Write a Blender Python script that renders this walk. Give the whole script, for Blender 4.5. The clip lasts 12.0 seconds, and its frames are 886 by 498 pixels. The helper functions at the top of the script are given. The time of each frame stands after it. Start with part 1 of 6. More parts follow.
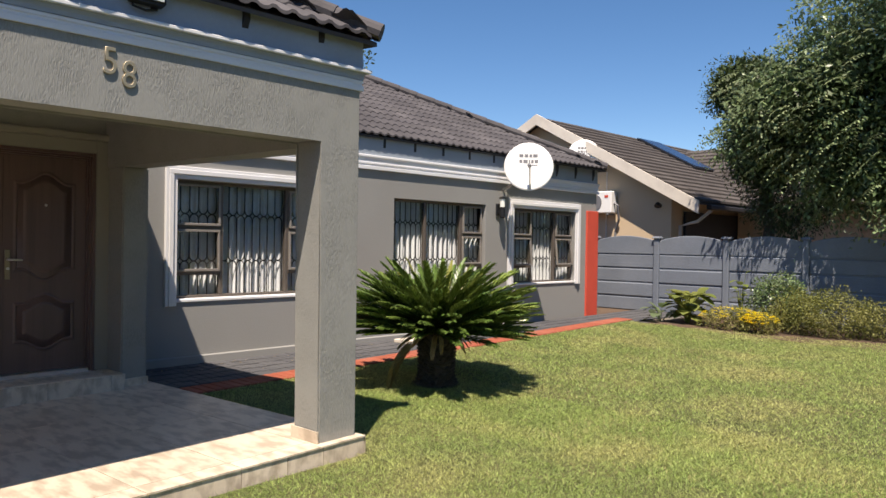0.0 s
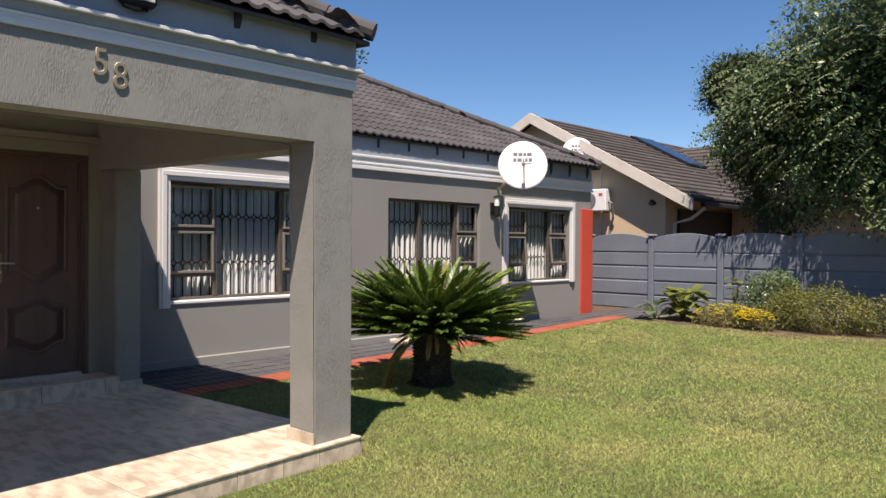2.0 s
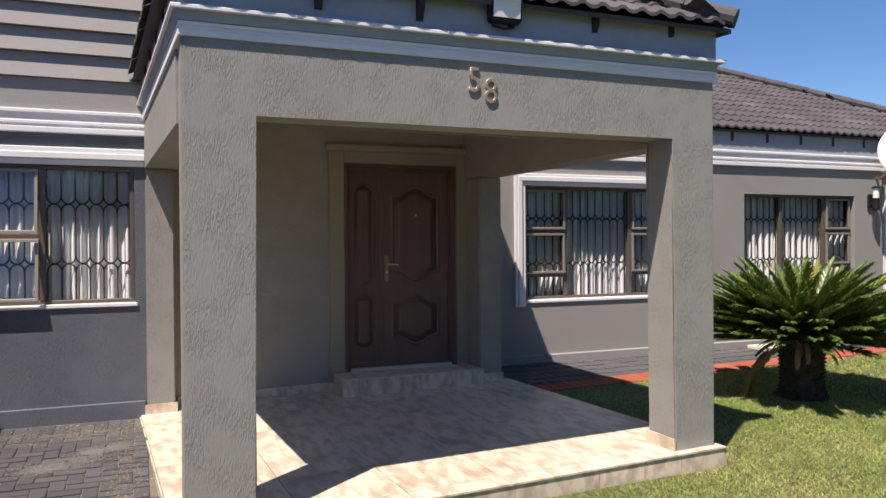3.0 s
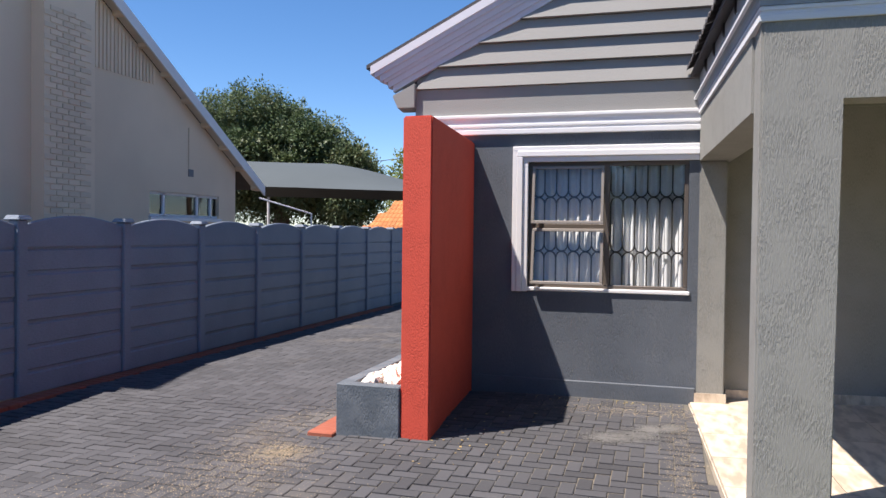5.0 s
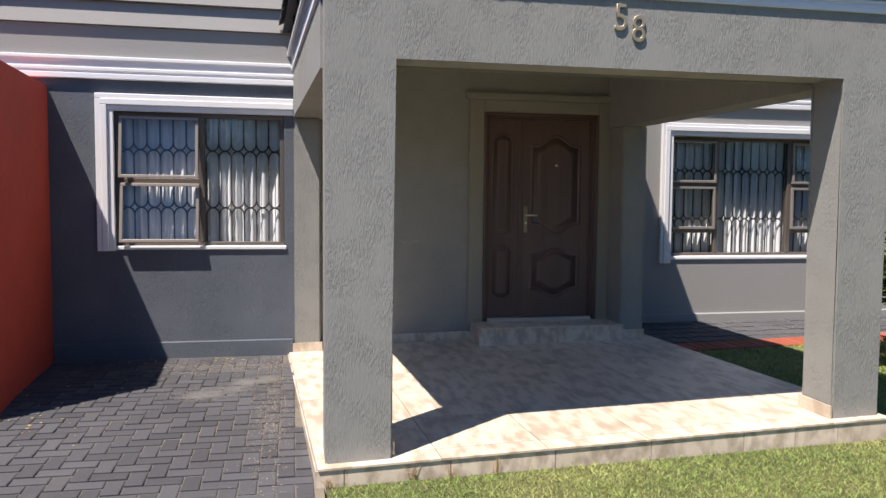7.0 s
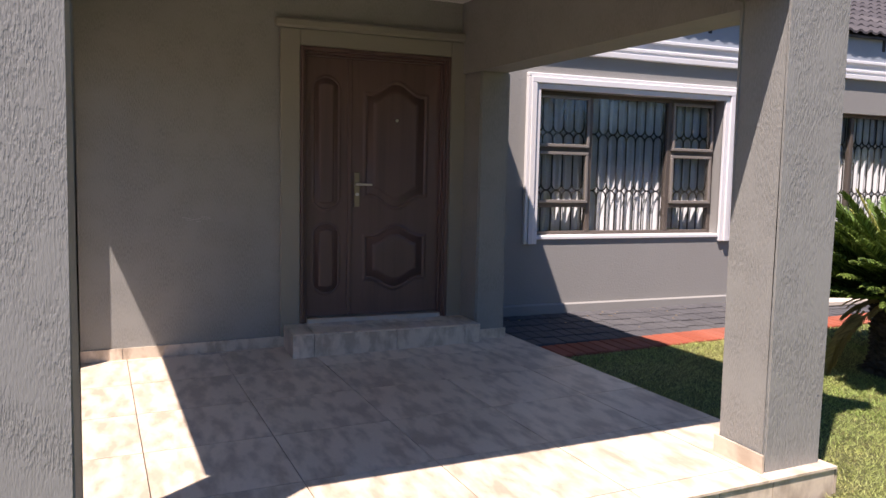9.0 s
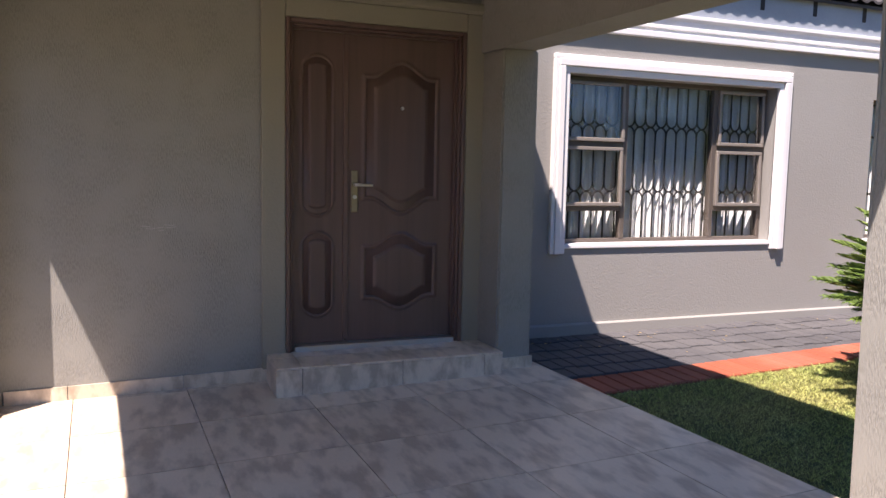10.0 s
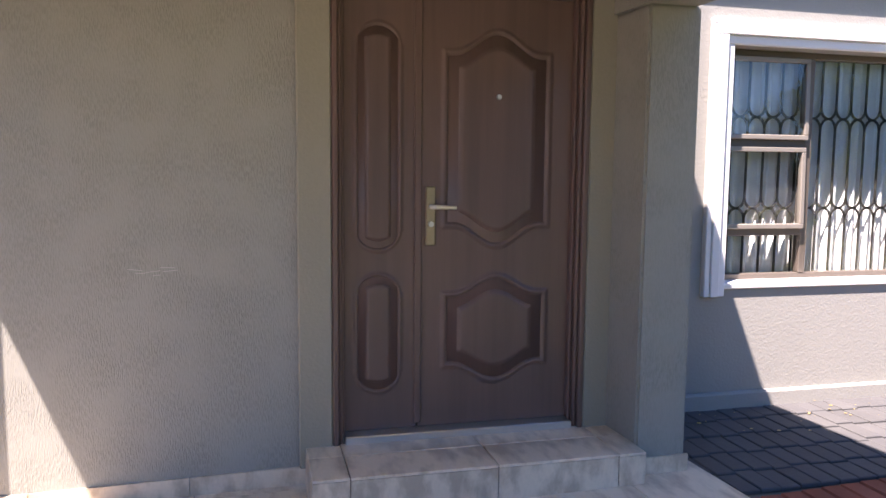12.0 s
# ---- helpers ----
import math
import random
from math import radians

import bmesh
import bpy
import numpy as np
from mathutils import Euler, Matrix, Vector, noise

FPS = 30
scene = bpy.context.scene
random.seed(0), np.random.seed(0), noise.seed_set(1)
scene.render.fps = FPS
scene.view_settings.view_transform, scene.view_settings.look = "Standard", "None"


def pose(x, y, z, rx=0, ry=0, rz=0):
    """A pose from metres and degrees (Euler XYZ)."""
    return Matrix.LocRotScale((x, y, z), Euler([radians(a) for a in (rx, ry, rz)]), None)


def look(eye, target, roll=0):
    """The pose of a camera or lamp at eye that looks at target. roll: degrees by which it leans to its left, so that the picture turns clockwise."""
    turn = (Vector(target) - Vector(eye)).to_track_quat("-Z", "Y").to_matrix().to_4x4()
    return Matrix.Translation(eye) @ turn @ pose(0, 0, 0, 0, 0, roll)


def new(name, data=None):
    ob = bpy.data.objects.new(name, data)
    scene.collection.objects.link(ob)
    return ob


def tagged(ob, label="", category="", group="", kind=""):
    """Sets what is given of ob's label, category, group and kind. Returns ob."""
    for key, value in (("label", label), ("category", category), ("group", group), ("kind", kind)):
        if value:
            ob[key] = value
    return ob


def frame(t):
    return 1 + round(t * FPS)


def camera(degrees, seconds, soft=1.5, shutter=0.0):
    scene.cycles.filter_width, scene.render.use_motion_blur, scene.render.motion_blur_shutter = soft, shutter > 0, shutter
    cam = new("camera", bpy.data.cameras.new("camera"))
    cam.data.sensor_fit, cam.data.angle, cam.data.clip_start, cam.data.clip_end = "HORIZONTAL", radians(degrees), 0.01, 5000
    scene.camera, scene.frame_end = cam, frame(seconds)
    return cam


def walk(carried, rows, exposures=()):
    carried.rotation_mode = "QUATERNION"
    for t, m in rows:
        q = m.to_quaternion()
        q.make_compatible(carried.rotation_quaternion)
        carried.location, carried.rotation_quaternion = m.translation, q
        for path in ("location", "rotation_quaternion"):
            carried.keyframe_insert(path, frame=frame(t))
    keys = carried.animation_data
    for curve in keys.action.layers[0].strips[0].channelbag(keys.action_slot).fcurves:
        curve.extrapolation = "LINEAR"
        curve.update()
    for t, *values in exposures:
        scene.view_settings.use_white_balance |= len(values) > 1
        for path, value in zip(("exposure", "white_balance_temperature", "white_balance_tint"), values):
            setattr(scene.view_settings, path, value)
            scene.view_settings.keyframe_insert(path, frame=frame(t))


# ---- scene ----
cam = camera(60.5, 12.0)
PATH = [
    (0, (0.313, 0.052, 1.556), (1.763, 1.43, 1.54), 0.9),
    (0.5, (0.353, 0.028, 1.57), (2.009, 1.15, 1.554), 1.2),
    (1, (0.364, -0.011, 1.556), (2.124, 0.939, 1.541), 1.0),
    (1.5, (0.357, 0.017, 1.555), (2.054, 1.075, 1.538), 0.9),
    (2, (0.325, 0.065, 1.559), (1.784, 1.432, 1.541), 0.4),
    (2.5, (0.278, 0.105, 1.556), (1.406, 1.757, 1.541), -0.2),
    (3, (0.209, 0.134, 1.559), (0.951, 1.991, 1.543), -0.4),
    (3.5, (0.137, 0.149, 1.561), (0.46, 2.122, 1.546), -0.6),
    (3.7, (0.105, 0.134, 1.553), (0.252, 2.129, 1.538), -0.6),
    (5.3, (-0.056, 0.137, 1.554), (-0.64, 2.05, 1.511), 0.8),
    (5.5, (-0.041, 0.134, 1.555), (-0.541, 2.07, 1.507), 0.9),
    (6, (0.022, 0.132, 1.548), (-0.2, 2.119, 1.489), 1.1),
    (6.5, (0.111, 0.134, 1.533), (0.192, 2.131, 1.454), 0.6),
    (7, (0.25, 0.183, 1.49), (0.637, 2.141, 1.361), 0.5),
    (7.5, (0.412, 0.521, 1.487), (1.056, 2.405, 1.3), 1.0),
    (7.7, (0.52, 0.662, 1.492), (1.207, 2.53, 1.296), 0.9),
    (9.5, (1.146, 2.307, 1.438), (1.881, 4.156, 1.237), 1.2),
    (10, (1.296, 2.776, 1.437), (2.025, 4.627, 1.235), 1.1),
    (10.5, (1.436, 3.207, 1.458), (2.12, 5.075, 1.251), 0.9),
    (11, (1.584, 3.644, 1.482), (2.221, 5.528, 1.274), 0.9),
    (11.5, (1.711, 3.997, 1.475), (2.254, 5.911, 1.272), 0.4),
    (12, (1.793, 4.223, 1.497), (2.272, 6.155, 1.298), 0.5),
]
walk(cam, [(t, look(eye, target, roll)) for t, eye, target, roll in PATH], [(a, b, k, c) for a, b, k, c in ((0, 1.17, 7250, 15), (1.5, 1.12, 7200, 16), (2.5, 1.06, 7200, 19), (3.5, 1.30, 6850, 19), (5.5, 1.42, 6650, 15), (7.5, 1.28, 6700, 18), (9.5, 1.60, 6950, 26), (10.5, 2.13, 7050, 26), (11.25, 2.44, 7050, 26), (12, 2.76, 7050, 26))])


# ---- light ----
SUN_WAY = Vector((0.925, 0.70, -2.40)).normalized()
sun = new("sun", bpy.data.lights.new("sun", "SUN"))
sun.data.energy, sun.data.angle, sun.data.color = 3.85, radians(0.53), (1.0, 0.95, 0.87)
sun.matrix_world = look(-SUN_WAY * 50, (0, 0, 0))
world = bpy.data.worlds.new("world")
scene.world = world
world.use_nodes = True
wn = world.node_tree
sky = wn.nodes.new("ShaderNodeTexSky")
sky.sky_type, sky.sun_disc = "NISHITA", False
sky.sun_elevation = math.asin(-SUN_WAY.z)
sky.sun_rotation = math.atan2(-SUN_WAY.x, -SUN_WAY.y)
sky.altitude, sky.air_density, sky.dust_density, sky.ozone_density = 1500, 0.9, 0.0, 3.0
wn.nodes["Background"].inputs["Strength"].default_value = 0.105
tone = wn.nodes.new("ShaderNodeHueSaturation")
tone.inputs["Saturation"].default_value, tone.inputs["Value"].default_value = 1.21, 0.66
wn.links.new(sky.outputs["Color"], tone.inputs["Color"])
wn.links.new(tone.outputs["Color"], wn.nodes["Background"].inputs["Color"])


# ---- materials ----
def material(name, colour, rough=0.8, metal=0.0, vary=0.15, size=3.0, grain=60.0, bump=0.2, depth=0.004, stretch=(1, 1, 1),
             tint=None, tint_size=1.2, tint_amount=0.5, tint_edge=(0.45, 0.65), pieces=0.0, island=0.0, spec=0.4, streak=None, pits=0.0):
    """A painted or mineral surface: base colour with broad and fine variation, a second tone in patches, and fine relief."""
    m = bpy.data.materials.new(name)
    m.use_nodes = True
    nt = m.node_tree
    N, L = nt.nodes, nt.links
    p = N["Principled BSDF"]
    p.inputs["Roughness"].default_value, p.inputs["Metallic"].default_value = rough, metal
    p.inputs["Specular IOR Level"].default_value = spec
    geo = N.new("ShaderNodeNewGeometry")
    mp = N.new("ShaderNodeMapping")
    mp.inputs["Scale"].default_value = stretch
    L.new(geo.outputs["Position"], mp.inputs["Vector"])
    if streak:
        info0, shift = N.new("ShaderNodeObjectInfo"), N.new("ShaderNodeVectorMath")
        shift.operation = "MULTIPLY_ADD"
        L.new(info0.outputs["Random"], shift.inputs[0])
        shift.inputs[1].default_value = (31.0, 57.0, 13.0)
        L.new(geo.outputs["Position"], shift.inputs[2])
        L.new(shift.outputs["Vector"], mp.inputs["Vector"])

    def noise_at(scale, detail=3.0, stretched=True):
        n = N.new("ShaderNodeTexNoise")
        n.inputs["Scale"].default_value, n.inputs["Detail"].default_value = scale, detail
        L.new(mp.outputs["Vector"] if stretched else geo.outputs["Position"], n.inputs["Vector"])
        return n.outputs["Fac"]

    def maths(op, a, b):
        n = N.new("ShaderNodeMath")
        n.operation = op
        for k, v in enumerate((a, b)):
            if isinstance(v, (int, float)):
                n.inputs[k].default_value = v
            else:
                L.new(v, n.inputs[k])
        return n.outputs[0]

    broad, fine = noise_at(size, 4, False), noise_at(grain, 3)
    amount = maths("ADD", maths("MULTIPLY", maths("SUBTRACT", broad, 0.5), 2 * vary), maths("MULTIPLY", maths("SUBTRACT", fine, 0.5), 1.2 * vary))
    if pieces:
        info = N.new("ShaderNodeObjectInfo")
        amount = maths("ADD", amount, maths("MULTIPLY", maths("SUBTRACT", info.outputs["Random"], 0.5), 2 * pieces))
    if island:
        amount = maths("ADD", amount, maths("MULTIPLY", maths("SUBTRACT", geo.outputs["Random Per Island"], 0.5), 2 * island))
    base = N.new("ShaderNodeMix")
    base.data_type = "RGBA"
    base.inputs["A"].default_value = (*colour, 1)
    base.inputs["B"].default_value = (*(tint or colour), 1)
    if tint:
        ramp = N.new("ShaderNodeMapRange")
        ramp.inputs["From Min"].default_value, ramp.inputs["From Max"].default_value = tint_edge
        ramp.inputs["To Max"].default_value = tint_amount
        L.new(noise_at(tint_size, 5, streak is not None), ramp.inputs["Value"])
        L.new(ramp.outputs["Result"], base.inputs["Factor"])
    else:
        base.inputs["Factor"].default_value = 0
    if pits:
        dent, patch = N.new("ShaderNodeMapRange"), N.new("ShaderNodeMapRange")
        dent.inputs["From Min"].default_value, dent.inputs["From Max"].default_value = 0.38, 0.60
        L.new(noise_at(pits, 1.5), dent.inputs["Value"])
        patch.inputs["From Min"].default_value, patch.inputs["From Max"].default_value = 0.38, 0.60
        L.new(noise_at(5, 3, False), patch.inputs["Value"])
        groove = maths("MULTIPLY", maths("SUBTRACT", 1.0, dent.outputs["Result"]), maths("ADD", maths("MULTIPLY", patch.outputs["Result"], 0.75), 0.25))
        # shade in the plaster hollows is painted into the colour, besides the relief
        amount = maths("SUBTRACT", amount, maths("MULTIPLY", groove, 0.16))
    bright = N.new("ShaderNodeHueSaturation")
    L.new(base.outputs["Result"], bright.inputs["Color"])
    L.new(maths("ADD", amount, 1.0), bright.inputs["Value"])
    L.new(bright.outputs["Color"], p.inputs["Base Color"])
    if bump:
        b = N.new("ShaderNodeBump")
        b.inputs["Strength"].default_value, b.inputs["Distance"].default_value = bump, depth
        relief = fine
        if pits:
            relief = maths("SUBTRACT", maths("MULTIPLY", fine, 0.25), groove)
        L.new(relief, b.inputs["Height"])
        L.new(b.outputs["Normal"], p.inputs["Normal"])
    return m


def glass_material():
    m = bpy.data.materials.new("window_glass")
    m.use_nodes = True
    N, L = m.node_tree.nodes, m.node_tree.links
    N.remove(N["Principled BSDF"])
    clear, gloss, mix, fres = (N.new("ShaderNode" + k) for k in ("BsdfTransparent", "BsdfGlossy", "MixShader", "Fresnel"))
    clear.inputs["Color"].default_value = (0.88, 0.91, 0.92, 1)
    gloss.inputs["Roughness"].default_value = 0.01
    fres.inputs["IOR"].default_value = 1.7
    L.new(fres.outputs[0], mix.inputs[0])
    L.new(clear.outputs[0], mix.inputs[1])
    L.new(gloss.outputs[0], mix.inputs[2])
    L.new(mix.outputs[0], N["Material Output"].inputs["Surface"])
    return m


def leaf_material(name, colour, other, island=0.35, gloss=0.45, through_light=0.35):
    m = material(name, colour, rough=gloss, vary=0.12, size=1.5, grain=20, bump=0, tint=other, tint_size=0.9, tint_amount=0.9, island=island, spec=0.35)
    N, L = m.node_tree.nodes, m.node_tree.links
    p = N["Principled BSDF"]
    trans, mix = N.new("ShaderNodeBsdfTranslucent"), N.new("ShaderNodeMixShader")
    L.new(p.inputs["Base Color"].links[0].from_socket, trans.inputs["Color"])
    mix.inputs[0].default_value = through_light
    L.new(p.outputs[0], mix.inputs[1])
    L.new(trans.outputs[0], mix.inputs[2])
    L.new(mix.outputs[0], N["Material Output"].inputs["Surface"])
    return m


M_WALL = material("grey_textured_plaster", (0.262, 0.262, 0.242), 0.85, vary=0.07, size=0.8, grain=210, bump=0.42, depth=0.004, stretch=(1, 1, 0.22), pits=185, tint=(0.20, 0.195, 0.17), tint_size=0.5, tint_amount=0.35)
M_WALL_SMOOTH = material("grey_plaster", (0.268, 0.266, 0.254), 0.85, vary=0.06, size=0.9, grain=70, bump=0.35, depth=0.006, tint=(0.25, 0.24, 0.22), tint_size=0.6, tint_amount=0.4)
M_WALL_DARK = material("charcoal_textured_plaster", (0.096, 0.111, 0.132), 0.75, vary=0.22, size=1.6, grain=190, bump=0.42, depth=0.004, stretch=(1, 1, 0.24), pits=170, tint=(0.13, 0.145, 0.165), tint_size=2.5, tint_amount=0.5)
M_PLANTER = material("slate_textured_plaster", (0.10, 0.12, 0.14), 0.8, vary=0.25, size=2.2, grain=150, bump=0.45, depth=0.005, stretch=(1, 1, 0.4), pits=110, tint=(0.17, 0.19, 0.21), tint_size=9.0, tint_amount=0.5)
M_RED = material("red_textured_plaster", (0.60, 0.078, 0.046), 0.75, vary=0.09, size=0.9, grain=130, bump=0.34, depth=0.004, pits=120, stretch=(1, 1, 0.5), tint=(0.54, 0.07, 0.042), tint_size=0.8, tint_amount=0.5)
M_WHITE = material("white_trim_paint", (0.70, 0.70, 0.715), 0.6, vary=0.05, size=2.0, grain=30, bump=0.12, depth=0.003, tint=(0.66, 0.64, 0.60), tint_size=1.5, tint_amount=0.35)
M_FRIEZE = material("blue_grey_paint", (0.27, 0.31, 0.36), 0.75, vary=0.1, size=1.4, grain=50, bump=0.3, depth=0.005, tint=(0.36, 0.40, 0.45), tint_size=1.8, tint_amount=0.4)
M_RAKE = material("pale_lavender_paint", (0.60, 0.60, 0.66), 0.7, vary=0.06, size=1.4, grain=40, bump=0.2)
M_SURROUND = material("olive_plaster", (0.238, 0.226, 0.185), 0.8, vary=0.06, size=0.8, grain=60, bump=0.3, depth=0.006)
M_CEILING = material("white_bounce_ceiling_paint", (0.76, 0.75, 0.71), 0.8, vary=0.05, size=0.8, bump=0.1)
M_TILE = material("travertine_look_porcelain", (0.64, 0.54, 0.425), 0.30, vary=0.14, size=2.2, grain=55, bump=0.04, depth=0.001, stretch=(1.6, 0.55, 0.9), tint=(0.33, 0.26, 0.195), tint_size=8.0, tint_amount=0.72, tint_edge=(0.44, 0.63), pieces=0.08, spec=0.5, streak=True)
M_GROUT = material("grey_grout", (0.22, 0.19, 0.16), 0.9, vary=0.15, bump=0.1)
M_ROOF = material("grey_concrete_tile", (0.056, 0.051, 0.055), 0.8, vary=0.22, size=1.5, grain=45, bump=0.4, depth=0.005, tint=(0.088, 0.081, 0.083), tint_size=2.2, tint_amount=0.6, pieces=0.16, island=0.12)
M_ROOF_FAR = material("weathered_roof_tile", (0.062, 0.052, 0.047), 0.85, vary=0.2, size=0.9, grain=20, bump=0.3, depth=0.006, tint=(0.095, 0.083, 0.074), tint_size=1.0, tint_amount=0.6, island=0.15)
M_ORANGE = material("orange_clay_tile", (0.42, 0.16, 0.055), 0.85, vary=0.15, size=1.0, grain=20, bump=0.3, island=0.15)
M_PAVER = material("charcoal_paver", (0.054, 0.054, 0.059), 0.85, vary=0.28, size=1.1, grain=55, bump=0.5, depth=0.004, tint=(0.15, 0.13, 0.105), tint_size=0.6, tint_amount=0.55, tint_edge=(0.55, 0.76), pieces=0.22, island=0.22)
M_SAND = material("joint_sand", (0.105, 0.098, 0.085), 0.95, vary=0.25, size=1.0, grain=70, bump=0.4, tint=(0.30, 0.24, 0.16), tint_size=0.7, tint_amount=0.7, tint_edge=(0.50, 0.70))
M_WALK = material("dark_walk_paver", (0.066, 0.066, 0.071), 0.8, vary=0.2, size=1.2, grain=50, bump=0.4, tint=(0.095, 0.093, 0.094), tint_size=1.0, tint_amount=0.6, pieces=0.1, island=0.1)
M_KERB = material("red_painted_brick", (0.27, 0.068, 0.036), 0.85, vary=0.16, size=1.5, grain=40, bump=0.4, tint=(0.33, 0.12, 0.08), tint_size=2.0, tint_amount=0.5, pieces=0.1)
M_FENCE = material("slate_blue_fence_paint", (0.155, 0.178, 0.215), 0.7, vary=0.22, size=1.6, grain=28, bump=0.8, depth=0.006, stretch=(1, 1, 2.2), tint=(0.20, 0.218, 0.245), tint_size=0.9, tint_amount=0.5)
M_FENCE_DARK = material("navy_fence_paint", (0.175, 0.212, 0.265), 0.6, vary=0.22, size=1.6, grain=28, bump=0.8, depth=0.006, stretch=(1, 1, 2.2), tint=(0.22, 0.25, 0.30), tint_size=0.9, tint_amount=0.5)
M_DOOR = material("embossed_brown_door_skin", (0.112, 0.070, 0.061), 0.38, vary=0.16, size=1.2, grain=40, bump=0.15, depth=0.001, stretch=(3, 3, 0.15), tint=(0.075, 0.050, 0.046), tint_size=5.0, tint_amount=0.6, streak=True)
M_BRASS = material("aged_brass", (0.44, 0.37, 0.25), 0.5, metal=0.75, vary=0.1, size=8, bump=0.05)
M_BRONZE = material("dull_bronze_plate", (0.27, 0.225, 0.15), 0.4, metal=0.8, vary=0.12, size=8, bump=0.05)
M_STEEL = material("brushed_steel", (0.55, 0.54, 0.52), 0.35, metal=0.9, vary=0.06, size=8, bump=0.03)
M_FRAME = material("bronze_aluminium", (0.25, 0.225, 0.200), 0.45, metal=0.25, vary=0.06, size=3, grain=40, bump=0.04)
M_FRAME_DARK = material("dark_bronze_aluminium", (0.115, 0.096, 0.082), 0.45, metal=0.2, vary=0.06, size=3, grain=40, bump=0.04)
M_BAR = material("dark_bar_paint", (0.045, 0.042, 0.042), 0.5, vary=0.1, bump=0.1)
M_BLACK = material("black_enamel", (0.012, 0.012, 0.013), 0.45, vary=0.1, bump=0.05)
M_RAFTER = material("dark_stained_rafter", (0.022, 0.022, 0.026), 0.7, vary=0.2, grain=30, bump=0.2)
M_CURTAIN = leaf_material("sheer_curtain", (0.88, 0.88, 0.88), (0.83, 0.83, 0.85), island=0.0, gloss=0.9, through_light=0.06)
M_ROOM = material("dim_room_plaster", (0.30, 0.28, 0.25), 0.9, vary=0.05, bump=0.1)
M_GLASS = glass_material()
M_STONE = material("white_quartz_stone", (0.68, 0.63, 0.56), 0.7, vary=0.12, size=6, grain=40, bump=0.4, pieces=0.1)
M_SOIL = material("garden_soil", (0.10, 0.065, 0.042), 0.95, vary=0.3, size=2, grain=40, bump=0.8, depth=0.02)
M_LAWN = material("lawn_thatch", (0.088, 0.094, 0.034), 0.95, vary=0.25, size=0.6, grain=140, bump=0.9, depth=0.02, tint=(0.15, 0.13, 0.055), tint_size=1.5, tint_amount=0.7)
M_GRASS = leaf_material("grass_blade", (0.30, 0.385, 0.115), (0.46, 0.46, 0.18), island=0.8, gloss=0.55, through_light=0.4)
M_GRASS_DRY = leaf_material("dry_grass_blade", (0.42, 0.36, 0.17), (0.36, 0.33, 0.13), island=0.4, gloss=0.7, through_light=0.3)
M_CYCAD = leaf_material("cycad_leaflet", (0.095, 0.155, 0.034), (0.22, 0.27, 0.065), island=0.65, gloss=0.27, through_light=0.2)
M_CYCAD_YELLOW = leaf_material("yellow_cycad_leaflet", (0.34, 0.34, 0.09), (0.22, 0.26, 0.07), island=0.3, gloss=0.4)
M_CYCAD_DRY = leaf_material("dry_cycad_leaflet", (0.50, 0.36, 0.17), (0.40, 0.33, 0.09), island=0.3, gloss=0.7)
M_BARK = material("grey_brown_bark", (0.12, 0.095, 0.07), 0.95, vary=0.3, size=3, grain=24, bump=0.9, depth=0.03, stretch=(1, 1, 0.4))
M_TRUNK = material("scaly_cycad_trunk", (0.085, 0.065, 0.046), 0.95, vary=0.35, size=6, grain=30, bump=0.9, depth=0.03, island=0.3)
M_LEAF = leaf_material("tree_leaf", (0.135, 0.200, 0.088), (0.225, 0.275, 0.15), island=0.65, gloss=0.30, through_light=0.40)
M_LEAF_PALE = leaf_material("pale_spray_leaf", (0.26, 0.33, 0.17), (0.34, 0.39, 0.23), island=0.5, gloss=0.36, through_light=0.4)
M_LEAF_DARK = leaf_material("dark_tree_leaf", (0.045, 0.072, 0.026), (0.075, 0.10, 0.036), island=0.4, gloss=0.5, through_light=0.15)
M_LEAF_FAR = leaf_material("far_tree_leaf", (0.082, 0.122, 0.056), (0.14, 0.17, 0.080), island=0.45, gloss=0.6, through_light=0.25)
M_LEAF_LIGHT = leaf_material("lime_leaf", (0.17, 0.215, 0.05), (0.25, 0.25, 0.06), island=0.4, gloss=0.5)
M_BUSH = leaf_material("olive_bush_leaf", (0.19, 0.20, 0.055), (0.30, 0.28, 0.11), island=0.4, gloss=0.6)
M_YELLOW = leaf_material("yellow_petal", (0.78, 0.60, 0.02), (0.82, 0.66, 0.04), island=0.25, gloss=0.6)
M_TAN = material("tan_house_paint", (0.56, 0.43, 0.29), 0.85, vary=0.06, size=0.7, grain=40, bump=0.2)
M_BEIGE = material("beige_house_paint", (0.76, 0.60, 0.44), 0.85, vary=0.06, size=0.7, grain=40, bump=0.3, tint=(0.58, 0.45, 0.33), tint_size=0.5, tint_amount=0.4, pieces=0.09)
M_BARGE = material("pale_barge_board", (0.66, 0.60, 0.52), 0.7, vary=0.1, size=2, bump=0.15, tint=(0.50, 0.44, 0.38), tint_size=2.5, tint_amount=0.4)
M_DISH = material("white_dish_enamel", (0.80, 0.79, 0.77), 0.45, vary=0.03, bump=0.02)
M_MARK = material("grey_print", (0.16, 0.16, 0.17), 0.6, vary=0.1, bump=0)
M_NET = material("grey_shade_net", (0.075, 0.090, 0.098), 0.9, spec=0.15, vary=0.14, size=0.6, grain=120, bump=0.2)
M_SOLAR = material("blue_solar_collector", (0.015, 0.032, 0.075), 0.25, vary=0.1, size=2, bump=0, spec=0.8)
M_DIFFUSER = material("frosted_lamp_glass", (0.75, 0.77, 0.72), 0.3, vary=0.03, bump=0)
